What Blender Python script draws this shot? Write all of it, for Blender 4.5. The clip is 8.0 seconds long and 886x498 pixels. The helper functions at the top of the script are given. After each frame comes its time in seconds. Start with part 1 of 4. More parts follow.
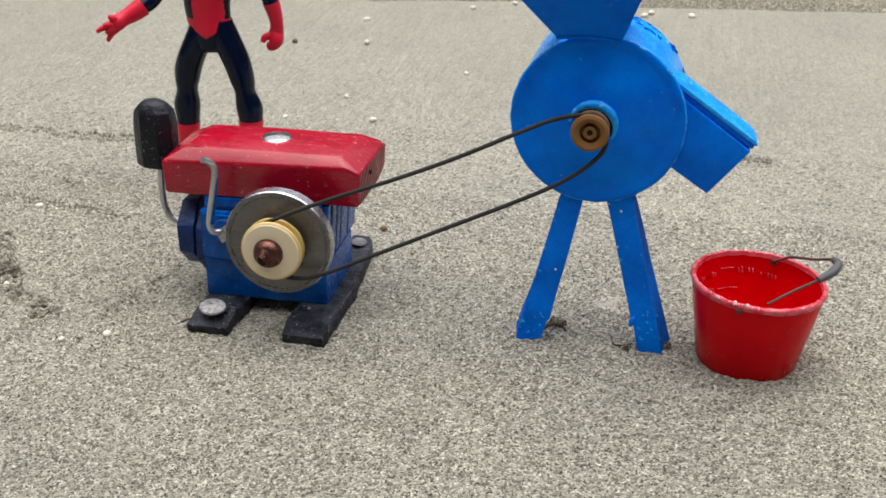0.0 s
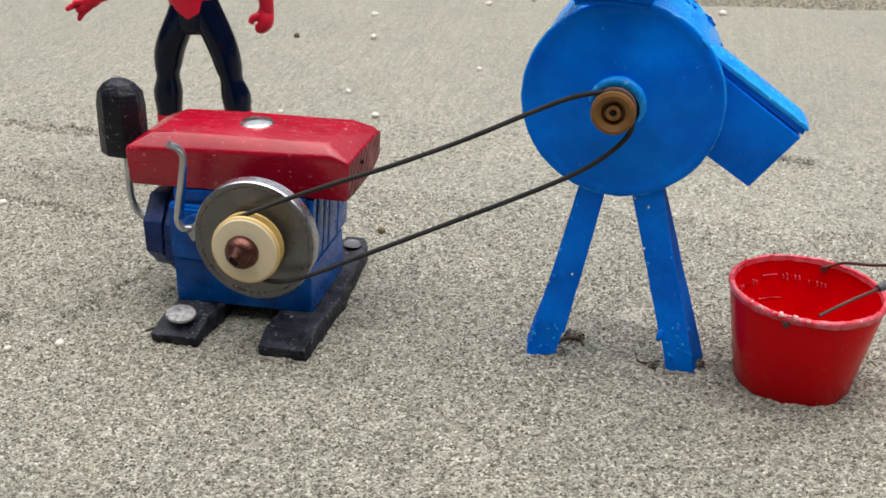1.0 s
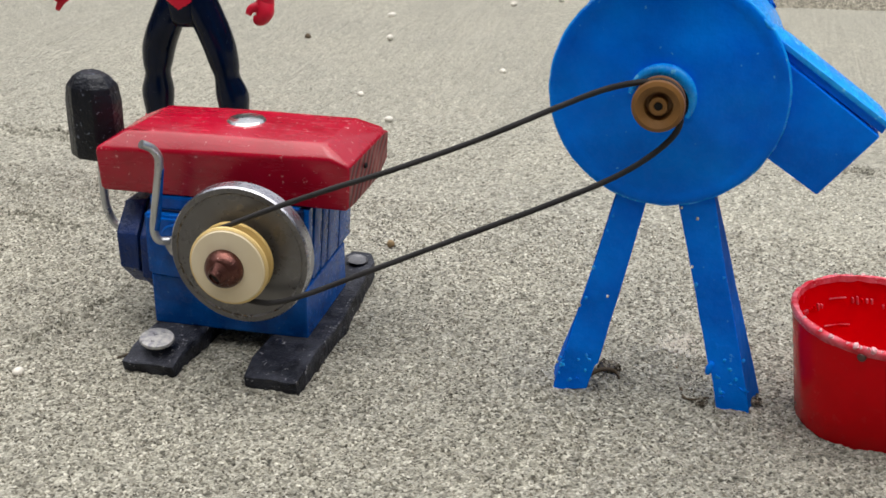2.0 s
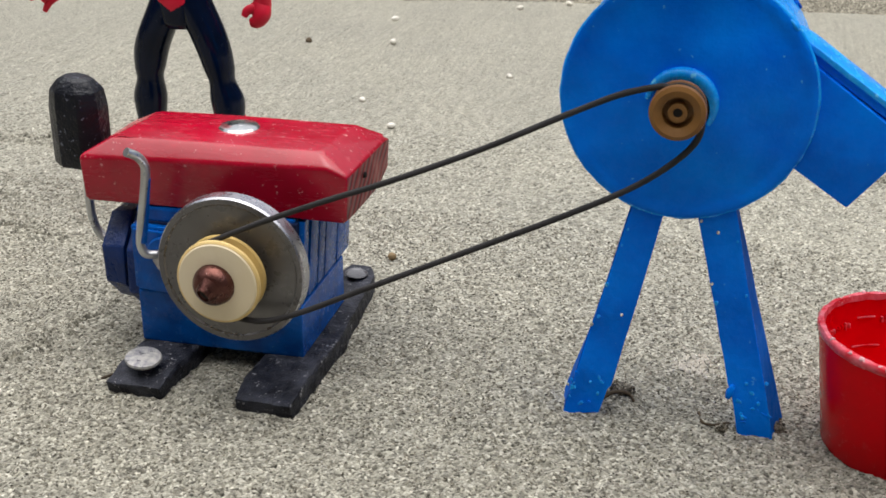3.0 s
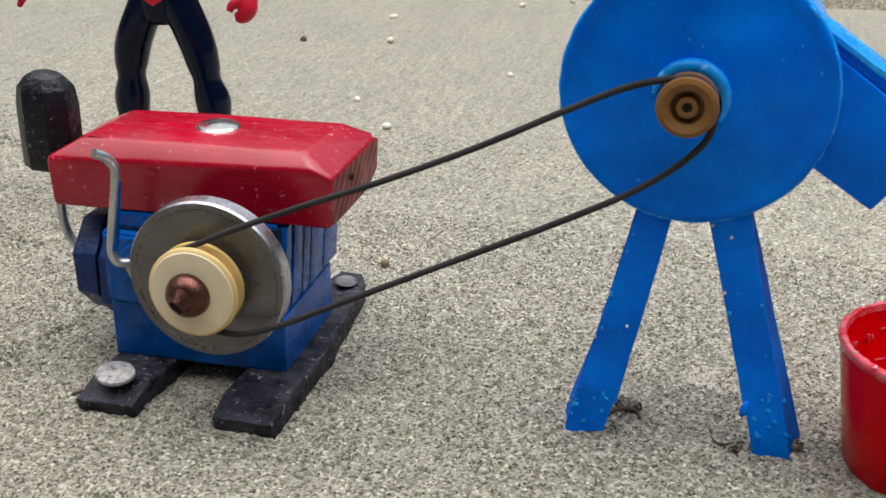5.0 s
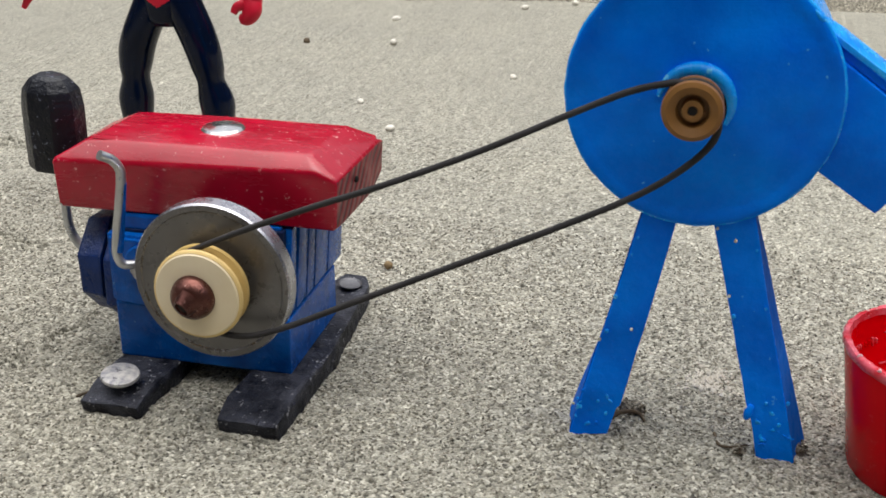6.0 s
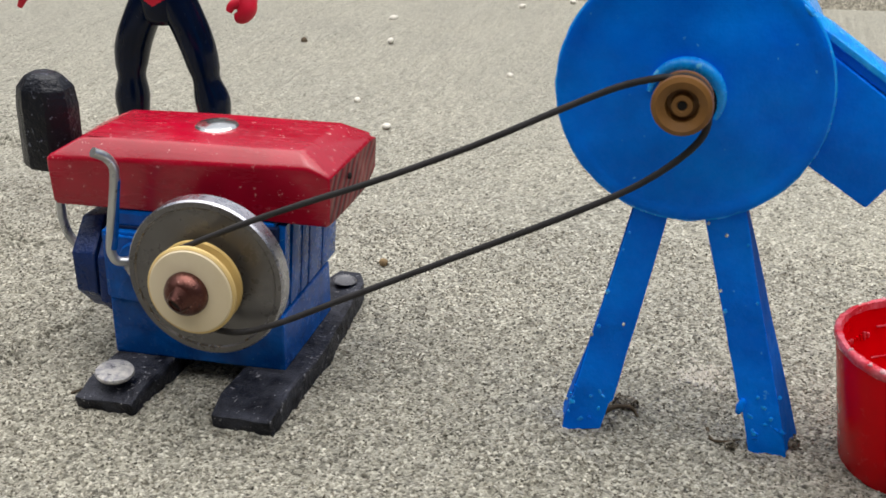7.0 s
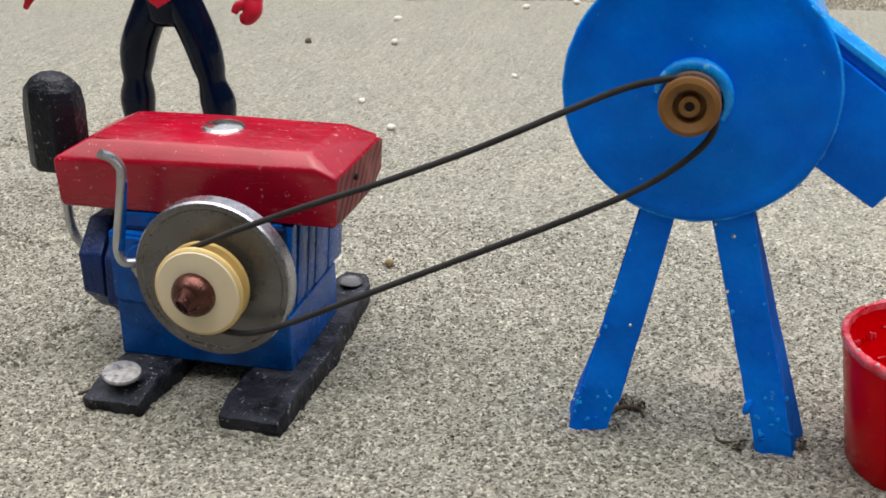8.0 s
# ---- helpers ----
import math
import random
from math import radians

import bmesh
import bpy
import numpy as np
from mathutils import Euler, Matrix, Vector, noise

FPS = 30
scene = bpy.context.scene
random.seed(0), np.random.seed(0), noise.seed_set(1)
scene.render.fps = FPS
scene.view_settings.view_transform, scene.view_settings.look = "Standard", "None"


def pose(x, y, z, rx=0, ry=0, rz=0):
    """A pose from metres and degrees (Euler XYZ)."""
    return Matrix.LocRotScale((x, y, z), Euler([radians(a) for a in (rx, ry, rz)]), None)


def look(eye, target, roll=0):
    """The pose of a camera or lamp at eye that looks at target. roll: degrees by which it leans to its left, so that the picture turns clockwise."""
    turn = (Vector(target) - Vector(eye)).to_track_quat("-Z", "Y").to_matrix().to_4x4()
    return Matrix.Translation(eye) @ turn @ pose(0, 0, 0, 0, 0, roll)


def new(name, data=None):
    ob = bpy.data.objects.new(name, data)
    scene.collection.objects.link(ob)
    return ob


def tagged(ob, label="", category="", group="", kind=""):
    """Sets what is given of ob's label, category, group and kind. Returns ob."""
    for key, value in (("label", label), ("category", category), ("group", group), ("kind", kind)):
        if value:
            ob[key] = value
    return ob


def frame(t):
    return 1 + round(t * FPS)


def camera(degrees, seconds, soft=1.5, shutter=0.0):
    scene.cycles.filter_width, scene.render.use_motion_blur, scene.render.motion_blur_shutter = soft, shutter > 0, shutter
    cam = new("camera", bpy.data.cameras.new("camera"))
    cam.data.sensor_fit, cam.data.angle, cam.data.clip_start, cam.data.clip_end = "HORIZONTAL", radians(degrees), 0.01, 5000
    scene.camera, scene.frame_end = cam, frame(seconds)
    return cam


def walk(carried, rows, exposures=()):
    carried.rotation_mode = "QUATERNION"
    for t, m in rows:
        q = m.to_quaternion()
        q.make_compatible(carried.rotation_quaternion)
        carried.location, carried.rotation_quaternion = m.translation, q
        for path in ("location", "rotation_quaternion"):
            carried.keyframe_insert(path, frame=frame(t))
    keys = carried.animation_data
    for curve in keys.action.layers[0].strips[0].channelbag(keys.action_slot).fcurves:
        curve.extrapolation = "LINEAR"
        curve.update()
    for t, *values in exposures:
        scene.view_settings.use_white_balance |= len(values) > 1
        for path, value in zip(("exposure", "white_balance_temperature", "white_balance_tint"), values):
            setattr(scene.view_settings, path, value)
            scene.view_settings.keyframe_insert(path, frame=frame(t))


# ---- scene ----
cam = camera(39.0, 8.0, soft=1.55)
cam.data.dof.use_dof, cam.data.dof.focus_distance, cam.data.dof.aperture_fstop = True, 0.48, 50.0
PATH = [
    (0, (0.2174, -0.5100, 0.2848), (0.1124, 0.0234, 0.0308), 0.50),
    (0.5, (0.2154, -0.4787, 0.2701), (0.1045, 0.0560, 0.0214), 0.60),
    (1, (0.2134, -0.4466, 0.2468), (0.0977, 0.0887, 0.0017), 0.60),
    (1.5, (0.2082, -0.4120, 0.2310), (0.0861, 0.1237, -0.0102), 0.60),
    (1.7, (0.2059, -0.3994, 0.2255), (0.0800, 0.1361, -0.0139), 0.60),
    (2.8, (0.2011, -0.3655, 0.2131), (0.0708, 0.1701, -0.0238), 0.23),
    (3, (0.1987, -0.3614, 0.2122), (0.0678, 0.1747, -0.0234), 0.40),
    (3.5, (0.1903, -0.3459, 0.2120), (0.0579, 0.1907, -0.0214), 0.60),
    (4, (0.1979, -0.3341, 0.2022), (0.0641, 0.2024, -0.0307), 0.40),
    (4.5, (0.2003, -0.3355, 0.1998), (0.0663, 0.2010, -0.0331), 0.40),
    (4.7, (0.1980, -0.3349, 0.2017), (0.0637, 0.2010, -0.0325), 0.10),
    (5.8, (0.1957, -0.3351, 0.2027), (0.0630, 0.2011, -0.0314), 0.18),
    (6, (0.1956, -0.3355, 0.2028), (0.0613, 0.2006, -0.0308), 0.20),
    (6.5, (0.1966, -0.3356, 0.2018), (0.0617, 0.2005, -0.0313), 0.10),
    (7, (0.1987, -0.3364, 0.2019), (0.0635, 0.1996, -0.0314), 0.00),
    (7.5, (0.1994, -0.3366, 0.2012), (0.0637, 0.1993, -0.0319), -0.00),
    (8, (0.1974, -0.3370, 0.2022), (0.0612, 0.1988, -0.0309), -0.10),
]
walk(cam, [(t, look(eye, target, roll)) for t, eye, target, roll in PATH])

# ---- light: bright overcast daylight ----
SUN_ELEVATION, SUN_TURN = 86.0, 10.0
world = bpy.data.worlds.new("overcast_sky")
scene.world = world
world.use_nodes = True
wt = world.node_tree
wt.nodes.clear()
sky = wt.nodes.new("ShaderNodeTexSky")
sky.sky_type = "NISHITA"
sky.sun_disc = False
sky.sun_elevation, sky.sun_rotation = radians(SUN_ELEVATION), radians(SUN_TURN)
sky.dust_density, sky.air_density = 4.0, 1.0
veil = wt.nodes.new("ShaderNodeHueSaturation")
veil.inputs["Saturation"].default_value = 0.30
bg = wt.nodes.new("ShaderNodeBackground")
bg.inputs["Strength"].default_value = 0.12
wo = wt.nodes.new("ShaderNodeOutputWorld")
wt.links.new(sky.outputs[0], veil.inputs["Color"])
wt.links.new(veil.outputs[0], bg.inputs["Color"])
wt.links.new(bg.outputs[0], wo.inputs["Surface"])

sun_data = bpy.data.lights.new("sun", "SUN")
sun_data.energy, sun_data.angle, sun_data.color = 1.9, radians(92), (1.0, 0.98, 0.935)
sun = new("sun", sun_data)
a, e = radians(SUN_TURN), radians(SUN_ELEVATION)
sun.matrix_world = look((math.sin(a) * math.cos(e) * 5, math.cos(a) * math.cos(e) * 5, math.sin(e) * 5), (0, 0, 0))
scene.view_settings.exposure = 0.74


# ---- materials ----
def nodes_of(name):
    m = bpy.data.materials.new(name)
    m.use_nodes = True
    t = m.node_tree
    return m, t, t.nodes["Principled BSDF"]


def tex(t, kind, scale, **inputs):
    n = t.nodes.new(kind)
    co = t.nodes.get("co") or t.nodes.new("ShaderNodeTexCoord")
    co.name = "co"
    t.links.new(co.outputs["Object"], n.inputs["Vector"])
    n.inputs["Scale"].default_value = scale
    for k, v in inputs.items():
        n.inputs[k].default_value = v
    return n


def ramp(t, socket, stops):
    r = t.nodes.new("ShaderNodeValToRGB")
    els = r.color_ramp.elements
    while len(els) < len(stops):
        els.new(0.5)
    for el, (p, c) in zip(els, stops):
        el.position = p
        el.color = (*c, 1) if len(c) == 3 else (c[0], c[0], c[0], 1)
    t.links.new(socket, r.inputs["Fac"])
    return r.outputs["Color"]


def mixed(t, fac, c1, c2, mode="MIX"):
    n = t.nodes.new("ShaderNodeMix")
    n.data_type, n.blend_type = "RGBA", mode
    for sock, val in ((n.inputs["Factor"], fac), (n.inputs[6], c1), (n.inputs[7], c2)):
        if isinstance(val, bpy.types.NodeSocket):
            t.links.new(val, sock)
        elif isinstance(val, float):
            sock.default_value = val
        else:
            sock.default_value = (*val, 1)
    return n.outputs[2]


def bumped(t, b, heights):
    """Chain of bumps: (socket, strength, distance in metres)."""
    last = None
    for sock, strength, dist in heights:
        n = t.nodes.new("ShaderNodeBump")
        n.inputs["Strength"].default_value, n.inputs["Distance"].default_value = strength, dist
        t.links.new(sock, n.inputs["Height"])
        if last:
            t.links.new(last, n.inputs["Normal"])
        last = n.outputs["Normal"]
    t.links.new(last, b.inputs["Normal"])


def paint(name, colour, dark, chip, rough=0.35, chips=0.70, fine=900, coat=0.0, relief=0.0002, grit=0.5, metal=0.0, streak=None, mottle=60, spec=0.3, dents=0.0):
    """Brushed-on paint or worn plain stuff: patchy tone, chips and specks, uneven gloss and brush relief."""
    m, t, b = nodes_of(name)
    big = tex(t, "ShaderNodeTexNoise", mottle, Detail=5.0, Roughness=0.6)
    col = mixed(t, ramp(t, big.outputs["Fac"], [(0.35, (0.0,)), (0.7, (1.0,))]), dark, colour)
    spk = tex(t, "ShaderNodeTexNoise", fine, Detail=3.0, Roughness=0.7)
    mask = ramp(t, spk.outputs["Fac"], [(chips, (0.0,)), (chips + 0.05, (1.0,))])
    col = mixed(t, mask, col, chip)
    t.links.new(col, b.inputs["Base Color"])
    brush = tex(t, "ShaderNodeTexNoise", 260, Detail=4.0, Roughness=0.65)
    if streak:
        mp = t.nodes.new("ShaderNodeMapping")
        mp.inputs["Scale"].default_value = streak
        t.links.new(t.nodes["co"].outputs["Object"], mp.inputs["Vector"])
        t.links.new(mp.outputs[0], brush.inputs["Vector"])
    rr = ramp(t, brush.outputs["Fac"], [(0.3, (max(rough - 0.1, 0.03),)), (0.75, (min(rough + 0.18, 1),))])
    t.links.new(rr, b.inputs["Roughness"])
    b.inputs["Metallic"].default_value = metal
    b.inputs["Specular IOR Level"].default_value = spec
    b.inputs["Coat Weight"].default_value = coat
    b.inputs["Coat Roughness"].default_value = 0.15
    layers = [(brush.outputs["Fac"], grit, relief * 2), (spk.outputs["Fac"], grit * 0.5, relief)]
    if dents:  # slow waviness of hand-beaten sheet
        layers.append((tex(t, "ShaderNodeTexNoise", 45, Detail=1.0).outputs["Fac"], 1.0, dents))
    bumped(t, b, layers)
    return m


def sand_material(name, tint=1.0, warm=1.0):
    """Coarse grey-tan sand: each grain its own tone, salt and pepper, damp patches."""
    m, t, b = nodes_of(name)
    v1 = tex(t, "ShaderNodeTexVoronoi", 1150.0, Randomness=1.0)
    v2 = tex(t, "ShaderNodeTexVoronoi", 560.0, Randomness=1.0)
    sep = t.nodes.new("ShaderNodeSeparateColor")
    t.links.new(v1.outputs["Color"], sep.inputs[0])
    k = tint
    grains = ramp(t, sep.outputs[0], [(0.0, (0.055 * k, 0.052 * k, 0.042 * k)), (0.25, (0.218 * k, 0.210 * k, 0.171 * k)), (0.5, (0.350 * k, 0.341 * k, 0.286 * k)),
                                      (0.8, (0.45 * k, 0.439 * k, 0.368 * k)), (1.0, (0.76 * k, 0.742 * k, 0.650 * k))])
    sep2 = t.nodes.new("ShaderNodeSeparateColor")
    t.links.new(v2.outputs["Color"], sep2.inputs[0])
    second = ramp(t, sep2.outputs[1], [(0.0, (0.58,)), (0.5, (0.96,)), (1.0, (1.23,))])
    col = mixed(t, 0.8, grains, second, "MULTIPLY")
    patch = tex(t, "ShaderNodeTexNoise", 9.0, Detail=6.0, Roughness=0.6)
    col = mixed(t, 0.9, col, ramp(t, patch.outputs["Fac"], [(0.3, (0.86, 0.86, 0.86)), (0.7, (1.12, 1.10, 1.06))]), "MULTIPLY")
    if warm != 1.0:
        col = mixed(t, 1.0, col, (warm, 1.0, 1 / warm), "MULTIPLY")
    t.links.new(col, b.inputs["Base Color"])
    b.inputs["Roughness"].default_value = 0.9
    b.inputs["Specular IOR Level"].default_value = 0.25
    b.inputs["Sheen Weight"].default_value, b.inputs["Sheen Roughness"].default_value = 0.8, 0.5
    b.inputs["Sheen Tint"].default_value = (1.0, 0.945, 0.81, 1)
    bumped(t, b, [(v2.outputs["Distance"], 0.5, -0.0007), (v1.outputs["Distance"], 0.7, -0.0005)])
    return m


SAND = sand_material("sand", 0.75)
RED = paint("red_enamel", (0.42, 0.0, 0.022), (0.32, 0.0, 0.015), (0.62, 0.26, 0.26), rough=0.20, chips=0.645, fine=460, coat=0.0, relief=0.00012, streak=(0.25, 1, 1), spec=0.5)
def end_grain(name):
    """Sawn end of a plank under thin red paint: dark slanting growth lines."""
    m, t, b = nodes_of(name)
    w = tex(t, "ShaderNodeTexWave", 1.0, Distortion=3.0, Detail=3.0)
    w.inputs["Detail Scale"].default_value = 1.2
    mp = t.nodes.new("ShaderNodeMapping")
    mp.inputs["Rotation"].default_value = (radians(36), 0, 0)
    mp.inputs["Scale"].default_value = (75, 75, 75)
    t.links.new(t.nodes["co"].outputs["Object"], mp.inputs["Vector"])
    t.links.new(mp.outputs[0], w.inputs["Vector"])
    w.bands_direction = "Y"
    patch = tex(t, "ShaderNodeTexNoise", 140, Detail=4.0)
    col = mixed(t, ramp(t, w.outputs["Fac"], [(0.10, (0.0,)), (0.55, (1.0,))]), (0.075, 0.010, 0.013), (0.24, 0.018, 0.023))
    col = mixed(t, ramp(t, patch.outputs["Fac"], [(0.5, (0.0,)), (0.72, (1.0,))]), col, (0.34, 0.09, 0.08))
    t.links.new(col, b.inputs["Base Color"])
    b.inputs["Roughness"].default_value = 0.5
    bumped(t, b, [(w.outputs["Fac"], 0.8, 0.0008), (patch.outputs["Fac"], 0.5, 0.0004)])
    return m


ENDGRAIN = end_grain("painted_end_grain")
BLUE = paint("blue_enamel", (0.0, 0.105, 0.46), (0.0, 0.052, 0.25), (0.12, 0.30, 0.52), rough=0.20, chips=0.672, fine=420, relief=0.0004, spec=0.25, mottle=110)
NAVY = paint("dark_blue_enamel", (0.002, 0.030, 0.17), (0.001, 0.018, 0.10), (0.06, 0.14, 0.30), rough=0.30, chips=0.71, fine=600, relief=0.0005, grit=0.8)
GROOVE = paint("dark_joint_and_gap_shade", (0.002, 0.014, 0.07), (0.001, 0.008, 0.035), (0.02, 0.04, 0.09), rough=0.5)
MILL = paint("bright_blue_enamel", (0.0, 0.232, 1.0), (0.0, 0.145, 0.82), (0.10, 0.46, 0.95), rough=0.24, chips=0.70, fine=260, relief=0.0003, mottle=38, spec=0.07, dents=0.003)
# glossy copy of MILL, its colour lightened for the strong top light
MILL_GLOSS_LIT = paint("glossy_lit_blue_enamel", (0.01, 0.40, 1.0), (0.0, 0.27, 0.95), (0.16, 0.60, 1.0), rough=0.22, chips=0.62, fine=260, relief=0.0005, mottle=150, spec=0.32, streak=(1, 0.3, 1))
# darker copy of MILL: shade on the leg flanges, and drum scratches
MILL_SHADE_SCRATCH = paint("shade_and_scratch_blue", (0.0, 0.13, 0.62), (0.0, 0.085, 0.45), (0.06, 0.25, 0.60), rough=0.6, chips=0.74, fine=260, relief=0.0004, spec=0.04)
BLACK = paint("black_painted_wood", (0.006, 0.008, 0.017), (0.002, 0.003, 0.007), (0.14, 0.15, 0.20), rough=0.36, chips=0.635, fine=520, relief=0.0005, grit=0.8, spec=0.32)
SKID = paint("scuffed_black_paint", (0.050, 0.053, 0.070), (0.003, 0.004, 0.009), (0.30, 0.30, 0.32), rough=0.45, chips=0.625, fine=520, relief=0.0006, grit=0.9, mottle=120, spec=0.2)
RIM_SKY = paint("sky_bright_steel_rim", (0.50, 0.50, 0.54), (0.40, 0.40, 0.44), (0.60, 0.60, 0.62), rough=0.26, chips=0.95, metal=0.95, relief=0.00001, grit=0.03)
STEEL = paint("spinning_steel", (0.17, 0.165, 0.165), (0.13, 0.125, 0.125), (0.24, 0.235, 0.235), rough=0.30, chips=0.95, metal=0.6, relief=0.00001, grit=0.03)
WIRE = paint("galvanised_wire", (0.58, 0.59, 0.60), (0.42, 0.43, 0.44), (0.12, 0.16, 0.26), rough=0.34, chips=0.66, fine=300, metal=0.85)
TIN = paint("tin_nail_head", (0.78, 0.78, 0.77), (0.66, 0.66, 0.65), (0.40, 0.39, 0.38), rough=0.14, chips=0.80, fine=600, metal=0.95, relief=0.00005, grit=0.2)
DARKSTEEL = paint("dull_dark_steel", (0.16, 0.16, 0.17), (0.10, 0.10, 0.11), (0.30, 0.30, 0.30), rough=0.4, chips=0.66, metal=0.6)
WORN = paint("scuffed_nail_head", (0.62, 0.60, 0.56), (0.25, 0.25, 0.28), (0.10, 0.10, 0.12), rough=0.45, chips=0.60, fine=420, metal=0.4, mottle=380)
NYLON = paint("cream_nylon", (0.85, 0.74, 0.54), (0.81, 0.68, 0.46), (0.68, 0.58, 0.42), rough=0.42, chips=0.80, relief=0.00008)
NYLON_RIM = paint("ivory_nylon_edge", (0.78, 0.58, 0.26), (0.70, 0.50, 0.20), (0.55, 0.40, 0.16), rough=0.42, relief=0.00008)
NYLON_OLD = paint("yellowed_nylon", (0.66, 0.47, 0.17), (0.56, 0.38, 0.13), (0.40, 0.28, 0.10), rough=0.45, relief=0.00008)
COPPER = paint("brown_copper", (0.15, 0.062, 0.050), (0.08, 0.034, 0.030), (0.40, 0.25, 0.22), rough=0.30, chips=0.66, metal=0.85, relief=0.0003)
BROWN = paint("brown_plastic_wood", (0.27, 0.130, 0.036), (0.19, 0.090, 0.026), (0.14, 0.055, 0.02), rough=0.42, relief=0.0002)
HOLE = paint("dark_bore", (0.012, 0.010, 0.010), (0.006, 0.006, 0.006), (0.03, 0.03, 0.03), rough=0.8)
CORD = paint("dark_rubber_cord", (0.036, 0.034, 0.036), (0.022, 0.021, 0.022), (0.10, 0.09, 0.085), rough=0.7, fine=1500)
PAIL = paint("red_plastic", (0.74, 0.0, 0.006), (0.66, 0.0, 0.005), (0.62, 0.05, 0.05), rough=0.16, chips=0.80, relief=0.00005, grit=0.2, spec=0.08)
# pale pink paints the gloss reflection on rim and marks; specks are chips
PAIL_GLEAM = paint("chipped_gleam_red_plastic", (0.76, 0.19, 0.24), (0.66, 0.02, 0.04), (0.82, 0.58, 0.60), rough=0.25, chips=0.66, fine=420, mottle=160)
FRAY = paint("frayed_pale_plastic", (0.80, 0.52, 0.55), (0.72, 0.30, 0.33), (0.86, 0.74, 0.75), rough=0.35, chips=0.6)
RUST = paint("rusty_wire", (0.16, 0.075, 0.06), (0.08, 0.04, 0.035), (0.30, 0.20, 0.17), rough=0.6, fine=900)
GREY = paint("grey_rubber", (0.12, 0.12, 0.135), (0.085, 0.085, 0.095), (0.22, 0.22, 0.23), rough=0.5)
DOLL_NAVY = paint("navy_plastic", (0.001, 0.006, 0.026), (0.001, 0.004, 0.016), (0.006, 0.014, 0.04), rough=0.14, relief=0.00006, grit=0.3, spec=0.22)
DOLL_RED = paint("red_toy_plastic", (0.70, 0.012, 0.045), (0.60, 0.008, 0.030), (0.62, 0.05, 0.07), rough=0.38, relief=0.00006, grit=0.3)
FOAM = paint("white_foam", (0.78, 0.75, 0.68), (0.66, 0.62, 0.54), (0.5, 0.46, 0.38), rough=0.7, fine=1800)
TWIG = paint("dry_twig", (0.13, 0.095, 0.06), (0.06, 0.045, 0.03), (0.20, 0.16, 0.11), rough=0.9)
# dark brown clods, and painted shade in the tracks
CLOD_SHADE = sand_material("clod_and_shade_sand", 0.36, 1.12)
TRACK_SHADE = sand_material("shaded_track_sand", 0.42, 1.10)
CHALK = sand_material("pale_sand", 1.9)
KERB_SHADED = sand_material("shaded_ledge_sand", 0.62, 1.05)
PEBBLE = paint("tan_stone", (0.30, 0.21, 0.11), (0.20, 0.14, 0.075), (0.42, 0.33, 0.21), rough=0.8)


# ---- builders ----
BASE = {}


def thing(name, x, y, z, label, category, group=""):
    ob = new(name)
    ob.empty_display_size = 0.01
    ob.location = (x, y, z)
    BASE[ob.name] = Vector((x, y, z))
    return tagged(ob, label, category, group)


def part(name, bm, material, parent=None, label="", smooth=0.0):
    """Links a bmesh, given in world metres, as one mesh under a thing or a part."""
    base = BASE[parent.name] if parent else Vector()
    bmesh.ops.recalc_face_normals(bm, faces=bm.faces)
    bmesh.ops.translate(bm, verts=bm.verts, vec=-base)
    me = bpy.data.meshes.new(name)
    for f in bm.faces:
        f.smooth = smooth > 0
    if smooth > 0:
        for ed in bm.edges:
            if len(ed.link_faces) == 2 and ed.calc_face_angle(0) > radians(smooth):
                ed.smooth = False
    bm.to_mesh(me)
    bm.free()
    for mat in material if isinstance(material, (list, tuple)) else [material]:
        me.materials.append(mat)
    ob = new(name, me)
    if parent:
        ob.parent = parent
    BASE[ob.name] = base
    if label:
        ob["label"] = label
    return ob


def hull(points, bevel=0.0, seg=2, bm=None, flat=2):
    out = bm or bmesh.new()
    vs = [out.verts.new(p) for p in points]
    r = bmesh.ops.convex_hull(out, input=vs)
    loose = [g for g in r["geom_interior"] if isinstance(g, bmesh.types.BMVert)] + [g for g in r["geom_unused"] if isinstance(g, bmesh.types.BMVert)]
    if loose:
        bmesh.ops.delete(out, geom=list(set(loose)), context="VERTS")
    bmesh.ops.dissolve_limit(out, angle_limit=radians(flat), verts=out.verts, edges=out.edges)
    if bevel:
        bmesh.ops.bevel(out, geom=list(out.edges), offset=bevel, segments=seg, affect="EDGES", profile=0.6)
    return out


def block(x0, x1, y0, y1, z0, z1, bevel=0.0008, seg=2):
    return hull([(x, y, z) for x in (x0, x1) for y in (y0, y1) for z in (z0, z1)], bevel, seg)


def worn(bm, cell, amp, scale, cuts=2):
    """Hand-carved unevenness: cut the faces up and shift them by a smooth noise."""
    long = [ed for ed in bm.edges if ed.calc_length() > cell]
    for _ in range(cuts):
        if not long:
            break
        bmesh.ops.subdivide_edges(bm, edges=long, cuts=1, use_grid_fill=True)
        long = [ed for ed in bm.edges if ed.calc_length() > cell]
    for v in bm.verts:
        v.co += noise.noise_vector(v.co * scale) * amp
    return bm


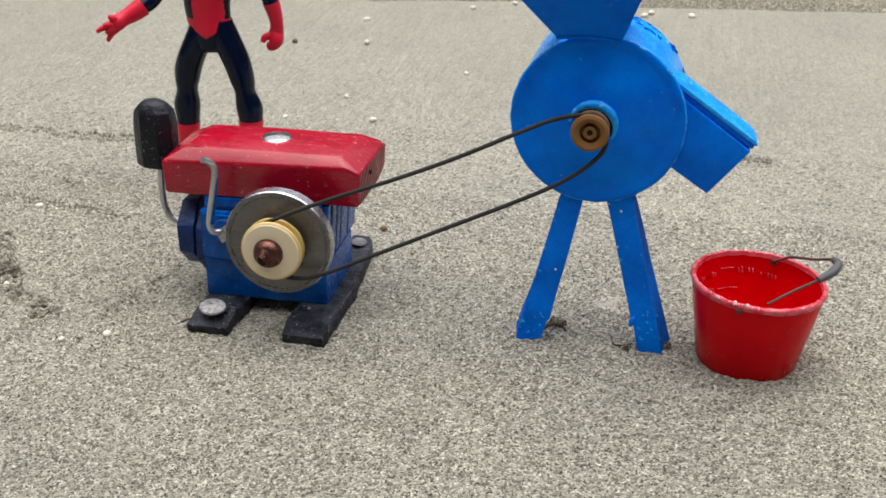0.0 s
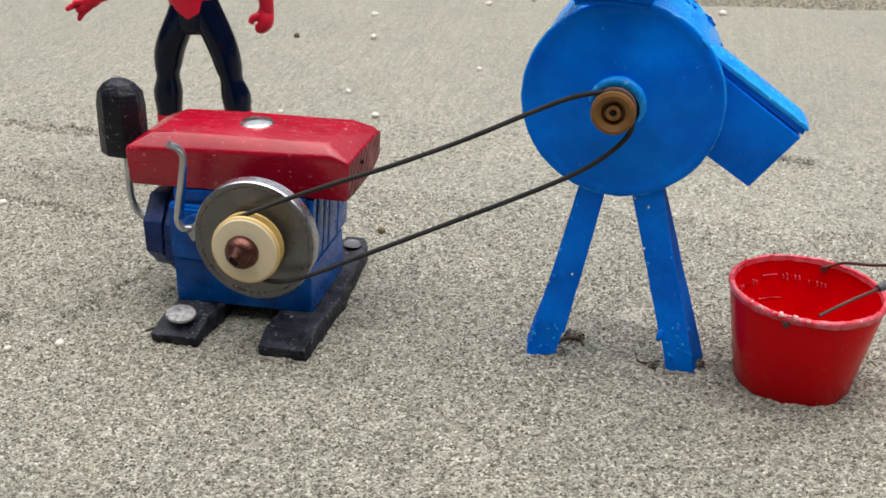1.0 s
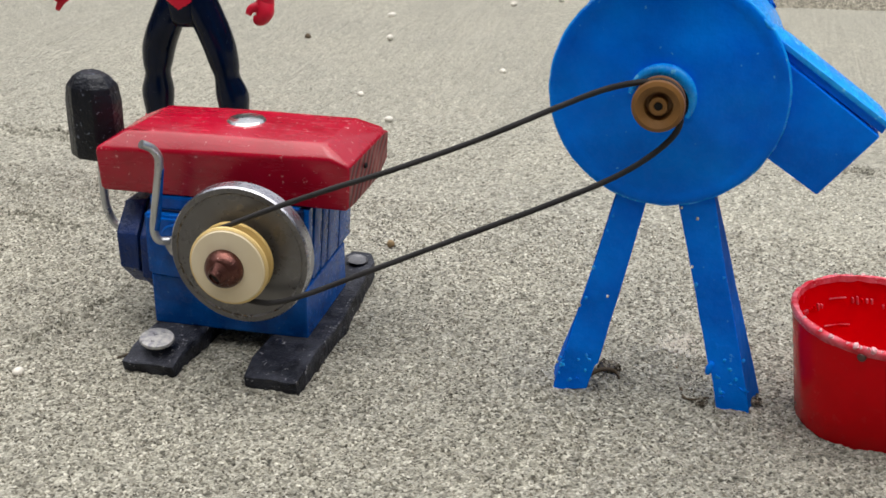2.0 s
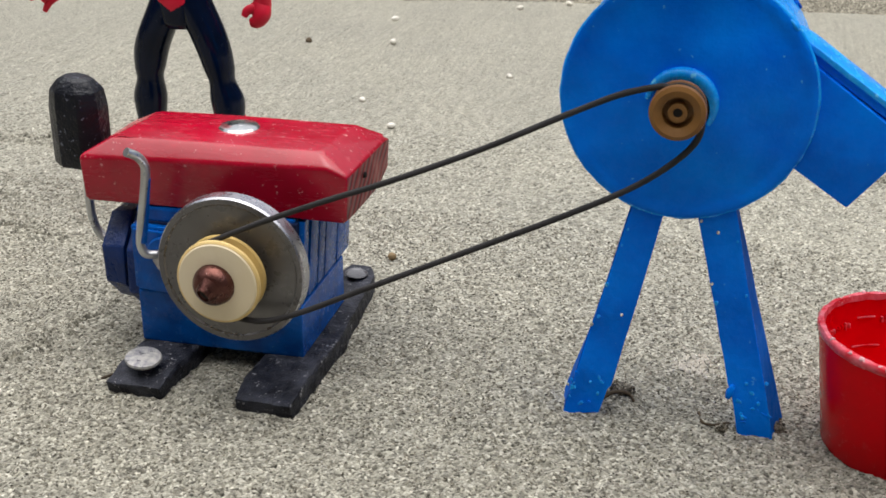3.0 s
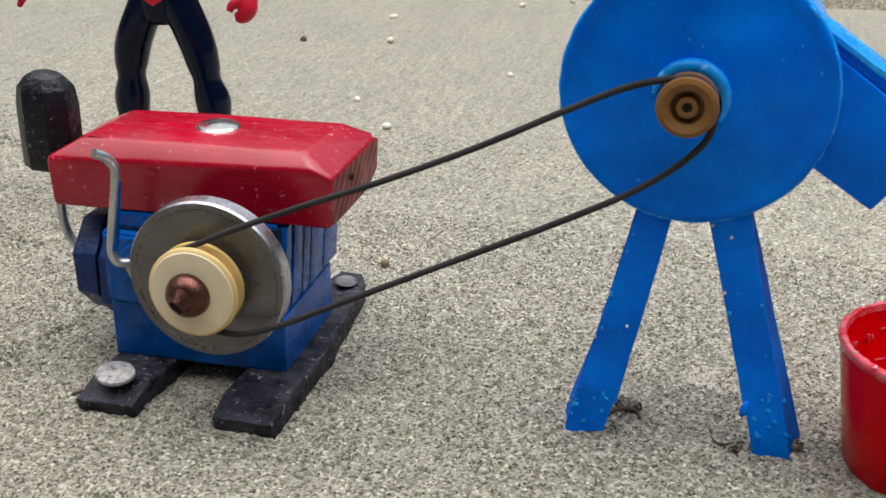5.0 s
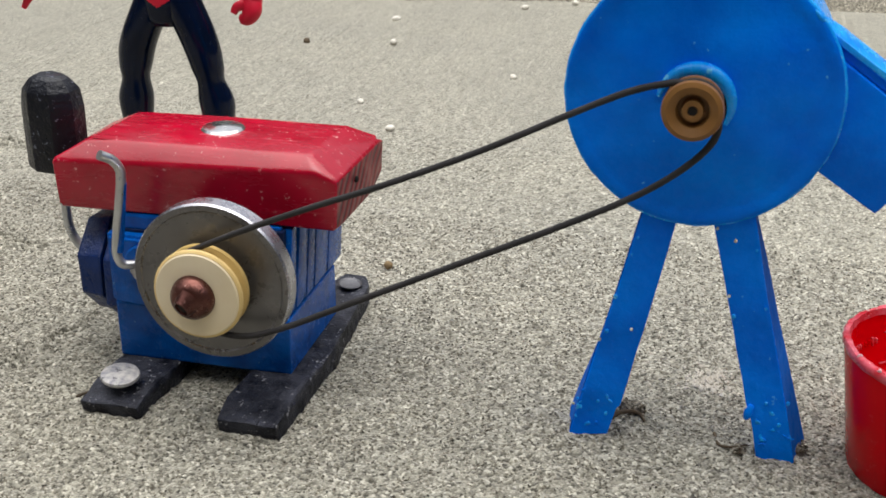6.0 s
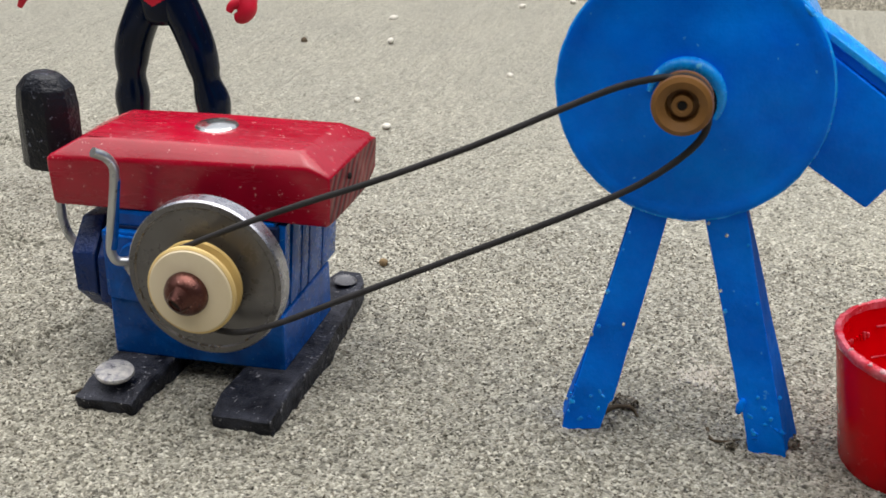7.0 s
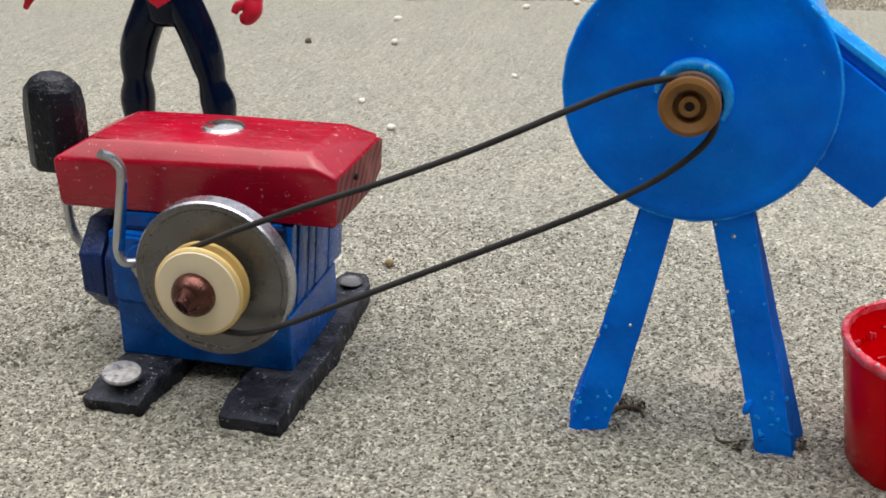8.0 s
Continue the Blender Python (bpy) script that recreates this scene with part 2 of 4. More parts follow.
def lathe(profile, centre, axis="y", seg=48, bm=None, close=False):
    """Turns (radius, along) pairs round an axis through centre."""
    out = bm or bmesh.new()
    c = Vector(centre)
    rings = []
    for r, s in profile:
        ring = []
        for i in range(seg):
            w = 2 * math.pi * i / seg
            p, q = r * math.cos(w), r * math.sin(w)
            off = {"x": (s, p, q), "y": (p, s, q), "z": (p, q, s)}[axis]
            ring.append(out.verts.new(c + Vector(off)))
        rings.append(ring)
    for A, B in zip(rings, rings[1:]):
        for i in range(seg):
            out.faces.new((A[i], A[(i + 1) % seg], B[(i + 1) % seg], B[i]))
    if close:
        for i in range(seg):
            out.faces.new((rings[-1][i], rings[-1][(i + 1) % seg], rings[0][(i + 1) % seg], rings[0][i]))
    else:
        for ring in (rings[0], rings[-1]):
            out.faces.new(ring)
    return out


def curve_points(points, steps=10):
    """Catmull-Rom through the points."""
    P = [Vector(p) for p in points]
    P = [P[0] * 2 - P[1]] + P + [P[-1] * 2 - P[-2]]
    out = []
    for i in range(1, len(P) - 2):
        a, b, c, d = P[i - 1:i + 3]
        for k in range(steps):
            s = k / steps
            out.append(0.5 * (2 * b + (c - a) * s + (2 * a - 5 * b + 4 * c - d) * s * s + (3 * b - a - 3 * c + d) * s ** 3))
    return out + [P[-2]]


def tube(points, radius, seg=10, bm=None, steps=10, closed=False, rough=0.0):
    out = bm or bmesh.new()
    pts = curve_points(points, steps) if steps else [Vector(p) for p in points]
    up, rings = Vector((0.13, 0.97, 0.2)).normalized(), []
    n = len(pts)
    for i, p in enumerate(pts):
        d = (pts[(i + 1) % n] - pts[i - 1]) if closed else (pts[min(i + 1, n - 1)] - pts[max(i - 1, 0)])
        d.normalize()
        s = d.cross(up).normalized()
        u = s.cross(d)
        r = radius(i / (n - 1)) if callable(radius) else radius
        r *= 1 + rough * noise.noise(p * 900)
        rings.append([out.verts.new(p + (s * math.cos(w) + u * math.sin(w)) * r) for w in (2 * math.pi * k / seg for k in range(seg))])
    for A, B in zip(rings, rings[1:] + ([rings[0]] if closed else [])):
        for k in range(seg):
            out.faces.new((A[k], A[(k + 1) % seg], B[(k + 1) % seg], B[k]))
    if not closed:
        out.faces.new(rings[0][::-1])
        out.faces.new(rings[-1])
    return out


def limb(rings, bm, seg=18, mat=0, steps=5):
    """Loft of ellipses (x, y, z, rx, ry) along a mostly upright limb."""
    ctr = curve_points([r[:3] for r in rings], steps)
    rad = curve_points([(r[3], r[4], 0) for r in rings], steps)
    made = []
    for c, r in zip(ctr, rad):
        made.append([bm.verts.new(c + Vector((r.x * math.cos(w), r.y * math.sin(w), 0))) for w in (2 * math.pi * k / seg for k in range(seg))])
    faces = []
    for A, B in zip(made, made[1:]):
        for k in range(seg):
            faces.append(bm.faces.new((A[k], A[(k + 1) % seg], B[(k + 1) % seg], B[k])))
    faces += [bm.faces.new(made[0][::-1]), bm.faces.new(made[-1])]
    for f in faces:
        f.material_index = mat
    return faces


def sheet_solid(corners, thick):
    """A flat plate: corners in order, given thickness along -normal."""
    bm = bmesh.new()
    P = [Vector(c) for c in corners]
    nrm = (P[1] - P[0]).cross(P[2] - P[0]).normalized() * thick
    A, B = [bm.verts.new(p) for p in P], [bm.verts.new(p - nrm) for p in P]
    n = len(P)
    bm.faces.new(A)
    bm.faces.new(B[::-1])
    for i in range(n):
        bm.faces.new((A[i], B[i], B[(i + 1) % n], A[(i + 1) % n]))
    return bm


# ---- ground: one sheet of coarse sand to the horizon ----
def sand_axis(lo, hi, step, far):
    xs = list(np.arange(lo, hi + step / 2, step))
    for sign in (-1, 1):
        s, x = step, xs[0] if sign < 0 else xs[-1]
        side = []
        while abs(x) < far:
            s *= 1.13
            x += sign * s
            side.append(x)
        xs = side[::-1] + xs if sign < 0 else xs + side
    return np.array(xs)


def smooth_noise(X, Y, cell, seed):
    """Value noise on a plane, smooth between cells."""
    rng = np.random.RandomState(seed)
    table = rng.rand(256, 256) - 0.5
    gx, gy = X / cell, Y / cell
    ix, iy = np.floor(gx).astype(np.int64), np.floor(gy).astype(np.int64)
    fx, fy = gx - ix, gy - iy
    fx, fy = fx * fx * (3 - 2 * fx), fy * fy * (3 - 2 * fy)
    g = lambda i, j: table[(ix + i) % 256, (iy + j) % 256]
    return (g(0, 0) * (1 - fx) + g(1, 0) * fx) * (1 - fy) + (g(0, 1) * (1 - fx) + g(1, 1) * fx) * fy


def seg_dist(X, Y, p, q):
    """Distance to a segment, with the share along it."""
    dx, dy = q[0] - p[0], q[1] - p[1]
    s = np.clip(((X - p[0]) * dx + (Y - p[1]) * dy) / (dx * dx + dy * dy), 0, 1)
    return np.hypot(X - p[0] - s * dx, Y - p[1] - s * dy), s


SCARS = [  # shallow furrows in the sand: two ends, half width, depth
    ((-0.046, -0.020), (-0.038, 0.001), 0.0011, 0.0026), ((-0.038, 0.001), (-0.028, 0.034), 0.0010, 0.0020),
    ((-0.131, 0.130), (-0.142, 0.134), 0.0014, 0.0026), ((0.255, 0.262), (0.275, 0.258), 0.0025, 0.0025),
    ((-0.078, -0.030), (-0.068, -0.022), 0.002, 0.0022), ((-0.092, -0.012), (-0.080, -0.010), 0.0018, 0.0016),
]
for x, y in ((-0.221, 0.213), (-0.199, 0.215), (-0.183, 0.211), (-0.169, 0.2115), (-0.158, 0.2105), (-0.146, 0.209), (-0.135, 0.210)):  # far wheel mark
    SCARS.append(((x - 0.006, y - 0.001), (x + 0.005, y + 0.002), 0.0013, 0.0034))
for x, y in ((-0.160, 0.103), (-0.146, 0.101), (-0.132, 0.099), (-0.114, 0.095), (-0.109, 0.099), (-0.101, 0.093), (-0.089, 0.089)):  # nearer wheel mark
    SCARS.append(((x - 0.005, y - 0.0006), (x + 0.005, y + 0.0016), 0.0011, 0.0032))
for i in range(8):  # toothed tyre track
    x, y = -0.138 + i * 0.0055, 0.051 - i * 0.0087
    SCARS.append(((x - 0.008, y), (x + 0.005, y - 0.0012), 0.0014, 0.0030))
    SCARS.append(((x + 0.004, y - 0.001), (x + 0.008, y - 0.004), 0.0012, 0.0026))


def sand_height(X, Y):
    near = np.exp(-((np.maximum(np.abs(X - 0.08) - 0.45, 0) / 0.2) ** 2) - ((np.maximum(np.abs(Y - 0.05) - 0.4, 0) / 0.2) ** 2))
    z = 0.0016 * smooth_noise(X + 3.1, Y + 1.7, 0.055, 1) + 0.0011 * smooth_noise(X, Y, 0.017, 2)
    z += near * (0.0010 * smooth_noise(X, Y, 0.0042, 3) + 0.0013 * smooth_noise(X, Y, 0.0019, 4) + 0.0005 * smooth_noise(X, Y, 0.0009, 7))
    for p, q, w, d in SCARS:
        r, s = seg_dist(X + 0.004 * smooth_noise(X, Y, 0.008, 5), Y + 0.004 * smooth_noise(X, Y, 0.006, 6), p, q)
        z -= 1.8 * d * np.exp(-(r / w) ** 2) * (0.7 + 0.6 * smooth_noise(X, Y, 0.004, 8))
        z += 0.7 * d * np.exp(-((r - 2.2 * w) / w) ** 2)
    for x, y, rad, h in ((0.150, -0.004, 0.010, 0.0012), (0.212, -0.004, 0.012, 0.0014), (0.165, 0.012, 0.008, 0.0016), (0.258, -0.014, 0.012, 0.0008), (0.033, -0.022, 0.010, 0.0016)):
        z += h * np.exp(-((X - x) ** 2 + (Y - y) ** 2) / rad ** 2)
    return z


xs, ys = sand_axis(-0.27, 0.37, 0.00085, 60), sand_axis(-0.20, 0.26, 0.00085, 60)
X, Y = np.meshgrid(xs, ys)
co = np.stack([X, Y, sand_height(X, Y)], -1).reshape(-1, 3)
nx, ny = len(xs), len(ys)
idx = np.arange(nx * ny).reshape(ny, nx)
quads = np.stack([idx[:-1, :-1], idx[:-1, 1:], idx[1:, 1:], idx[1:, :-1]], -1).reshape(-1, 4)
gm = bpy.data.meshes.new("ground")
gm.vertices.add(len(co))
gm.vertices.foreach_set("co", co.astype(np.float32).ravel())
gm.loops.add(quads.size)
gm.loops.foreach_set("vertex_index", quads.astype(np.int32).ravel())
gm.polygons.add(len(quads))
gm.polygons.foreach_set("loop_start", np.arange(0, quads.size, 4, dtype=np.int32))
gm.polygons.foreach_set("use_smooth", np.ones(len(quads), dtype=bool))
gm.materials.append(SAND)
gm.update(calc_edges=True)
gm.validate()
tagged(new("ground", gm), "level coarse grey-tan sand with shallow furrows and tracks", "ground", kind="structure")


def ground_z(x, y):
    return float(sand_height(np.array([[x]]), np.array([[y]]))[0, 0])


# low sandy ledge far behind; shade on its face is put into darker sand
bm = bmesh.new()
rows_ = []
for i in range(121):
    x = -2.99 + 6.18 * i / 120
    y = 0.652 + 0.115 * (x - 0.17) + 0.008 * noise.noise((x * 9, 0, 0))
    h = 0.013 + 0.003 * noise.noise((x * 14, 3, 0))
    rows_.append([bm.verts.new(p) for p in ((x, y - 0.012, -0.004), (x, y, h * 0.6), (x, y + 0.008, h), (x, y + 0.05, h + 0.001), (x, 3.99, h + 0.003), (x, 3.99, -0.02))])
for A, B in zip(rows_, rows_[1:]):
    for k in range(5):
        bm.faces.new((A[k], B[k], B[k + 1], A[k + 1]))
tagged(part("sand_ledge", bm, KERB_SHADED, None, smooth=60), "low crumbling ledge of packed sand behind the toys", "ledge", kind="structure")


# plain walls added out of view: they block low sky and darken the foreground
SHADE_WALL = paint("grey_shade_wall", (0.13, 0.125, 0.12), (0.09, 0.088, 0.085), (0.2, 0.195, 0.19), rough=0.9, fine=30, mottle=3, relief=0.003)
for nm, x0, x1, y0, y1 in (("blocker_south", -3.0, 3.2, -0.87, -0.72), ("blocker_west", -3.15, -3.0, -0.87, 4.0), ("blocker_east", 3.2, 3.35, -0.87, 4.0), ("blocker_north", -3.15, 3.35, 4.0, 4.15)):
    tagged(part(nm, block(x0, x1, y0, y1, -0.05, 1.2 if nm == "blocker_south" else 1.85, 0.01), SHADE_WALL), "plain grey wall, added unseen to block sky light", "wall", kind="structure")


# ---- toy diesel engine ----
AX, AZ = 0.0447, 0.0470  # crankshaft line, along y


def build_engine():
    en = thing("toy_diesel_engine", 0.030, 0.025, 0.0, "hand-made wooden toy diesel engine, red over blue, on two black skids", "toy engine")
    # skids with nails
    for x0, x1, xm, xe, dirt in ((0.0005, 0.0205, 0.0236, 0.0215, 0), (0.0465, 0.0668, 0.0688, 0.0635, 1)):
        pts = [(x, y, z) for x in (x0, x1) for y, z in ((-0.0268, -0.002), (-0.0286, 0.0046), (-0.0195, 0.0068))]
        pts += [(x0 + 0.002, 0.030, 0.0072), (x0 + 0.002, 0.030, -0.002), (xm, 0.020, 0.0072), (xm, 0.020, -0.002), (xe + 0.0015, 0.072, 0.0072), (xe + 0.0015, 0.072, -0.002)]
        pts += [(x, y, z) for x, y in ((x0 + 0.006, 0.0815), (xe - 0.003, 0.0815), (x0 + 0.003, 0.074)) for z in (-0.002, 0.0066)]
        sk = part("skid", worn(hull(pts, 0.0007), 0.007, 0.0007, 130, 3), SKID, en, "black painted wooden skid, dusty and scuffed", smooth=12)
        if not dirt:
            bm = lathe([(0.0008, -0.0035), (0.0016, -0.0012), (0.0058, -0.0006), (0.0063, 0.0002), (0.0060, 0.0009), (0.0035, 0.0013), (0.0004, 0.0014)], (0, 0, 0), "z", 28)
            bmesh.ops.transform(bm, matrix=pose(0.0110, -0.0203, 0.0104, 6, 5, 0), verts=bm.verts)
            part("nail_head", bm, WORN, sk, "scuffed broad steel nail head", smooth=35)
        bm = lathe([(0.0008, -0.003), (0.0012, -0.0006), (0.0040, 0.0004), (0.0046, 0.0012), (0.0043, 0.0015), (0.0036, 0.0009), (0.0004, 0.0007)], (0, 0, 0), "z", 28)
        bmesh.ops.transform(bm, matrix=pose((x0 + x1) / 2 + 0.0014, 0.0700, 0.0072, 0, 4, 0), verts=bm.verts)
        part("rear_nail_head", bm, DARKSTEEL, sk, "dished steel washer and nail", smooth=35)
    # lower and upper crankcase
    lo = hull([(x, y, z) for x, y in ((0.0005, 0.0), (0.0610, 0.0), (0.0605, 0.0475), (0.0005, 0.0475)) for z in (0.0066, 0.0262)], 0.0008)
    part("lower_crankcase", worn(lo, 1, 0.0003, 60, 0), BLUE, en, "blue painted lower crankcase block", smooth=9)
    up = hull([(x, y, z) for x, y in ((-0.0005, 0.0003), (0.0598, 0.0006), (0.0605, 0.0530), (-0.0005, 0.0530)) for z in (0.0266, 0.0503)], 0.0008)
    part("upper_crankcase", worn(up, 1, 0.0003, 60, 0), BLUE, en, "blue painted upper crankcase block", smooth=9)
    rail = block(0.0005, 0.0585, 0.0035, 0.0535, 0.0505, 0.0565, 0.0012)
    part("cylinder_deck", worn(rail, 1, 0.0003, 60, 0), BLUE, en, smooth=9)
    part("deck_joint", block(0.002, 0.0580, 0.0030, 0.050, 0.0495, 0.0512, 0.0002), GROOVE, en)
    # carved cooling ribs on the side, uneven saw cuts between them
    cuts = [(0.0015, 0.0004), (0.0080, 0.0012), (0.0180, 0.0006), (0.0255, 0.0004), (0.0390, 0.0002), (0.0540, 0.0003)]
    for (ya, wa), (yb, wb) in zip(cuts, cuts[1:]):
        lean = 0.0030
        rib = hull([(0.0590, ya + wa * 0.3, 0.0270), (0.0590, yb - wb * 0.3, 0.0270), (0.0590, ya + wa + lean, 0.0556), (0.0590, yb - wb + lean, 0.0556),
                    (0.0607, ya + wa * 0.4, 0.0270), (0.0605, yb - wb * 0.4, 0.0270), (0.0617, ya + wa + lean, 0.0556), (0.0615, yb - wb + lean, 0.0556)], 0.0003)
        part("cooling_rib", worn(rib, 1, 0.0002, 90, 0), BLUE, en, "blue wooden rib with saw cuts beside it", smooth=35)
    # dark sheet behind the ribs paints the shade in the saw cuts
    part("rib_gap_shade", block(0.0560, 0.0596, 0.002, 0.053, 0.0500, 0.0556, 0.0002), GROOVE, en)
    # front cover plate, upper left, with washer behind the crank
    plate = hull([(0.0015, -0.0014, 0.0270), (0.0200, -0.0014, 0.0262), (0.0200, -0.0014, 0.0490), (0.0010, -0.0014, 0.0496), (0.0015, 0.0005, 0.0270), (0.0200, 0.0005, 0.0262), (0.0200, 0.0005, 0.0490), (0.0010, 0.0005, 0.0496)], 0.0005)
    part("cover_plate", worn(plate, 1, 0.0002, 60, 0), BLUE, en, smooth=9)
    part("crank_washer", lathe([(0.0060, 0.0002), (0.0060, -0.0009), (0.0054, -0.0014), (0.0020, -0.0014)], (0.0125, -0.0014, 0.0420), "y", 28), BLUE, en, smooth=35)
    tag = hull([(0.0104, -0.0070, 0.0412), (0.0136, -0.0066, 0.0460), (0.0158, -0.0060, 0.0400), (0.0126, -0.0066, 0.0372), (0.0100, -0.0024, 0.0405), (0.0130, -0.0024, 0.0455), (0.0146, -0.0024, 0.0400), (0.0120, -0.0024, 0.0380)], 0.0005)
    part("crank_clip", tag, WORN, en, "dull pale metal clip at the crank")
    part("blue_smear", tube([(0.0088, -0.0088, 0.0485), (0.0100, -0.0091, 0.0540), (0.0119, -0.0098, 0.0635), (0.0138, -0.0108, 0.0725)], lambda s: 0.0013 - 0.0004 * s, 10), BLUE, en, "blue paint smeared on the crank wire", smooth=60)
    part("starting_crank", tube([(0.0130, -0.0012, 0.0425), (0.0118, -0.0055, 0.0430), (0.0090, -0.0080, 0.0440), (0.0077, -0.0086, 0.0475), (0.0088, -0.0092, 0.0540), (0.0110, -0.0100, 0.0640), (0.0130, -0.0110, 0.0730), (0.0136, -0.0122, 0.0775), (0.0126, -0.0145, 0.0810), (0.0104, -0.0176, 0.0834)], 0.00155, 12), WIRE, en, "bent galvanised wire crank with blue paint smears", smooth=50)
    # fuel tank: chamfered wooden slab
    tank = hull([(-0.0183, 0.0034, 0.0566), (0.0765, 0.0048, 0.0566), (0.0768, 0.0390, 0.0566), (-0.0183, 0.0400, 0.0560), (0.0778, 0.0490, 0.0610), (-0.0190, 0.0470, 0.0600),
                 (-0.0187, 0.0026, 0.0728), (0.0700, 0.0048, 0.0757), (0.0770, 0.0050, 0.0729), (-0.0085, 0.0084, 0.0788), (0.0664, 0.0098, 0.0797), (0.0680, 0.0432, 0.0790), (-0.0070, 0.0430, 0.0783), (-0.0192, 0.0455, 0.0728), (0.0788, 0.0482, 0.0738)], 0.0012, 3, flat=4)
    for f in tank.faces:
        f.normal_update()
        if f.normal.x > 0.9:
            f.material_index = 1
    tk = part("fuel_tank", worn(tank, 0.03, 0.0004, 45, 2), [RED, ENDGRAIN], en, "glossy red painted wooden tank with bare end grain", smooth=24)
    part("tank_knot", lathe([(0.0011, -0.002), (0.0010, 0.0006), (0.0004, 0.0009)], (0.0776, 0.0213, 0.0684), "x", 10), HOLE, tk, "dark knot hole")
    part("filler_cap", lathe([(0.0070, -0.0010), (0.0072, 0.0004), (0.0066, 0.0011), (0.0040, 0.0016), (0.0005, 0.0018)], (0.0299, 0.0286, 0.0788), "z", 36), TIN, tk, "shiny domed tin filler cap", smooth=35)
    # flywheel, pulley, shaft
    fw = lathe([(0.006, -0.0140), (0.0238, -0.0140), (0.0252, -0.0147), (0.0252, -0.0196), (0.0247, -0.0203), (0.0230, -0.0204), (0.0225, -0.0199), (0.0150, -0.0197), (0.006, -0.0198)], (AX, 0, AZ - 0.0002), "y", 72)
    # rim faces take a brighter steel that paints in the sky's reflection
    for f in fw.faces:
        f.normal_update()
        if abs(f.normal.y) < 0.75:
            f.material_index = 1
    part("flywheel", fw, [STEEL, RIM_SKY], en, "grey turned steel flywheel, rim coloured bright for sky reflection", smooth=35)
    part("axle", lathe([(0.0030, 0.001), (0.0030, -0.0340)], (AX, 0, AZ), "y", 20), COPPER, en, smooth=35)
    pl = lathe([(0.004, -0.0200), (0.0090, -0.0202), (0.0095, -0.0225), (0.0134, -0.0228), (0.0138, -0.0234), (0.0136, -0.0246), (0.0118, -0.0256), (0.0118, -0.0270), (0.0136, -0.0282)], (AX, 0, AZ), "y", 56)
    pu = part("pulley", pl, NYLON_OLD, en, "yellowed nylon belt pulley", smooth=35)
    part("pulley_face", lathe([(0.0134, -0.0299), (0.0128, -0.0305), (0.0090, -0.0307), (0.004, -0.0305)], (AX, 0, AZ), "y", 56), NYLON, pu, "cream white pulley face", smooth=35)
    part("pulley_edge", lathe([(0.0136, -0.0280), (0.0141, -0.0288), (0.0140, -0.0296), (0.0134, -0.0301), (0.012, -0.0300)], (AX, 0, AZ), "y", 56), NYLON_RIM, pu, "ivory yellow pulley edge", smooth=35)
    nub = lathe([(0.0068, -0.0296), (0.0069, -0.0310), (0.0064, -0.0328), (0.0050, -0.0346), (0.0036, -0.0354), (0.0020, -0.0356)], (AX - 0.0010, 0, AZ - 0.0004), "y", 36)
    nb = part("shaft_collar", nub, COPPER, en, "brown copper collar at the shaft end", smooth=50)
    sp = lathe([(0.0044, 0.0024), (0.0035, 0.0004), (0.0029, -0.0014), (0.0023, -0.0016), (0.0020, 0.0002), (0.0003, 0.0004)], (0, 0, 0), "y", 22)
    bmesh.ops.transform(sp, matrix=pose(AX - 0.0016, -0.0356, AZ - 0.0012, 24, 0, -22), verts=sp.verts)
    part("shaft_bore", sp, COPPER, nb, "hollow worn tip of the shaft", smooth=50)
    bm = lathe([(0.0019, 0), (0.0018, -0.0003), (0.0002, -0.0004)], (0, 0, 0), "y", 14)
    bmesh.ops.transform(bm, matrix=pose(AX - 0.0016, -0.0356, AZ - 0.0012, 24, 0, -22) @ Matrix.Translation((0, -0.0006, 0)), verts=bm.verts)
    part("bore_hole", bm, HOLE, nb)
    # gear cover and its back plate on the side
    def octagon(r, x0, x1, cy, cz, r0=None):
        pts = []
        for i in range(8):
            w = math.pi / 8 + i * math.pi / 4
            pts += [(x0, cy + (r0 or r) * math.cos(w), cz + (r0 or r) * math.sin(w)), (x1, cy + r * math.cos(w), cz + r * math.sin(w))]
        return pts
    part("gear_cover", worn(hull(octagon(0.0188, -0.0150, -0.0062, 0.0215, 0.0322, 0.0178), 0.0009), 1, 0.0006, 90, 0), NAVY, en, "dark blue eight-sided gear cover", smooth=10)
    part("gear_plate", worn(hull(octagon(0.0212, -0.0048, 0.0010, 0.0225, 0.0308), 0.0008), 1, 0.0005, 90, 0), NAVY, en, smooth=10)
    # exhaust
    part("exhaust_pipe", tube([(-0.0306, 0.0280, 0.0640), (-0.0311, 0.0280, 0.0470), (-0.0302, 0.0275, 0.0385), (-0.0268, 0.0270, 0.0328), (-0.0190, 0.0265, 0.0295), (-0.0120, 0.0260, 0.0290)], 0.0017, 12), WIRE, en, "bent galvanised wire exhaust pipe", smooth=50)
    pts = []
    for z, r in ((0.0575, 0.0104), (0.0590, 0.0108), (0.0800, 0.0108), (0.0858, 0.0098), (0.0898, 0.0068), (0.0910, 0.0045)):
        for i in range(8):
            w = 0.35 + i * math.pi / 4
            pts.append((-0.0315 + r * math.cos(w), 0.0280 + r * 0.85 * math.sin(w), 0.0044 + 0.981 * z))
    part("muffler", worn(hull(pts, 0.0006), 1, 0.0006, 120, 0), BLACK, en, "black whittled wooden muffler with rounded top", smooth=14)


build_engine()


# ---- toy grinding mill ----
MX, MZ, MR = 0.1838, 0.1097, 0.0367


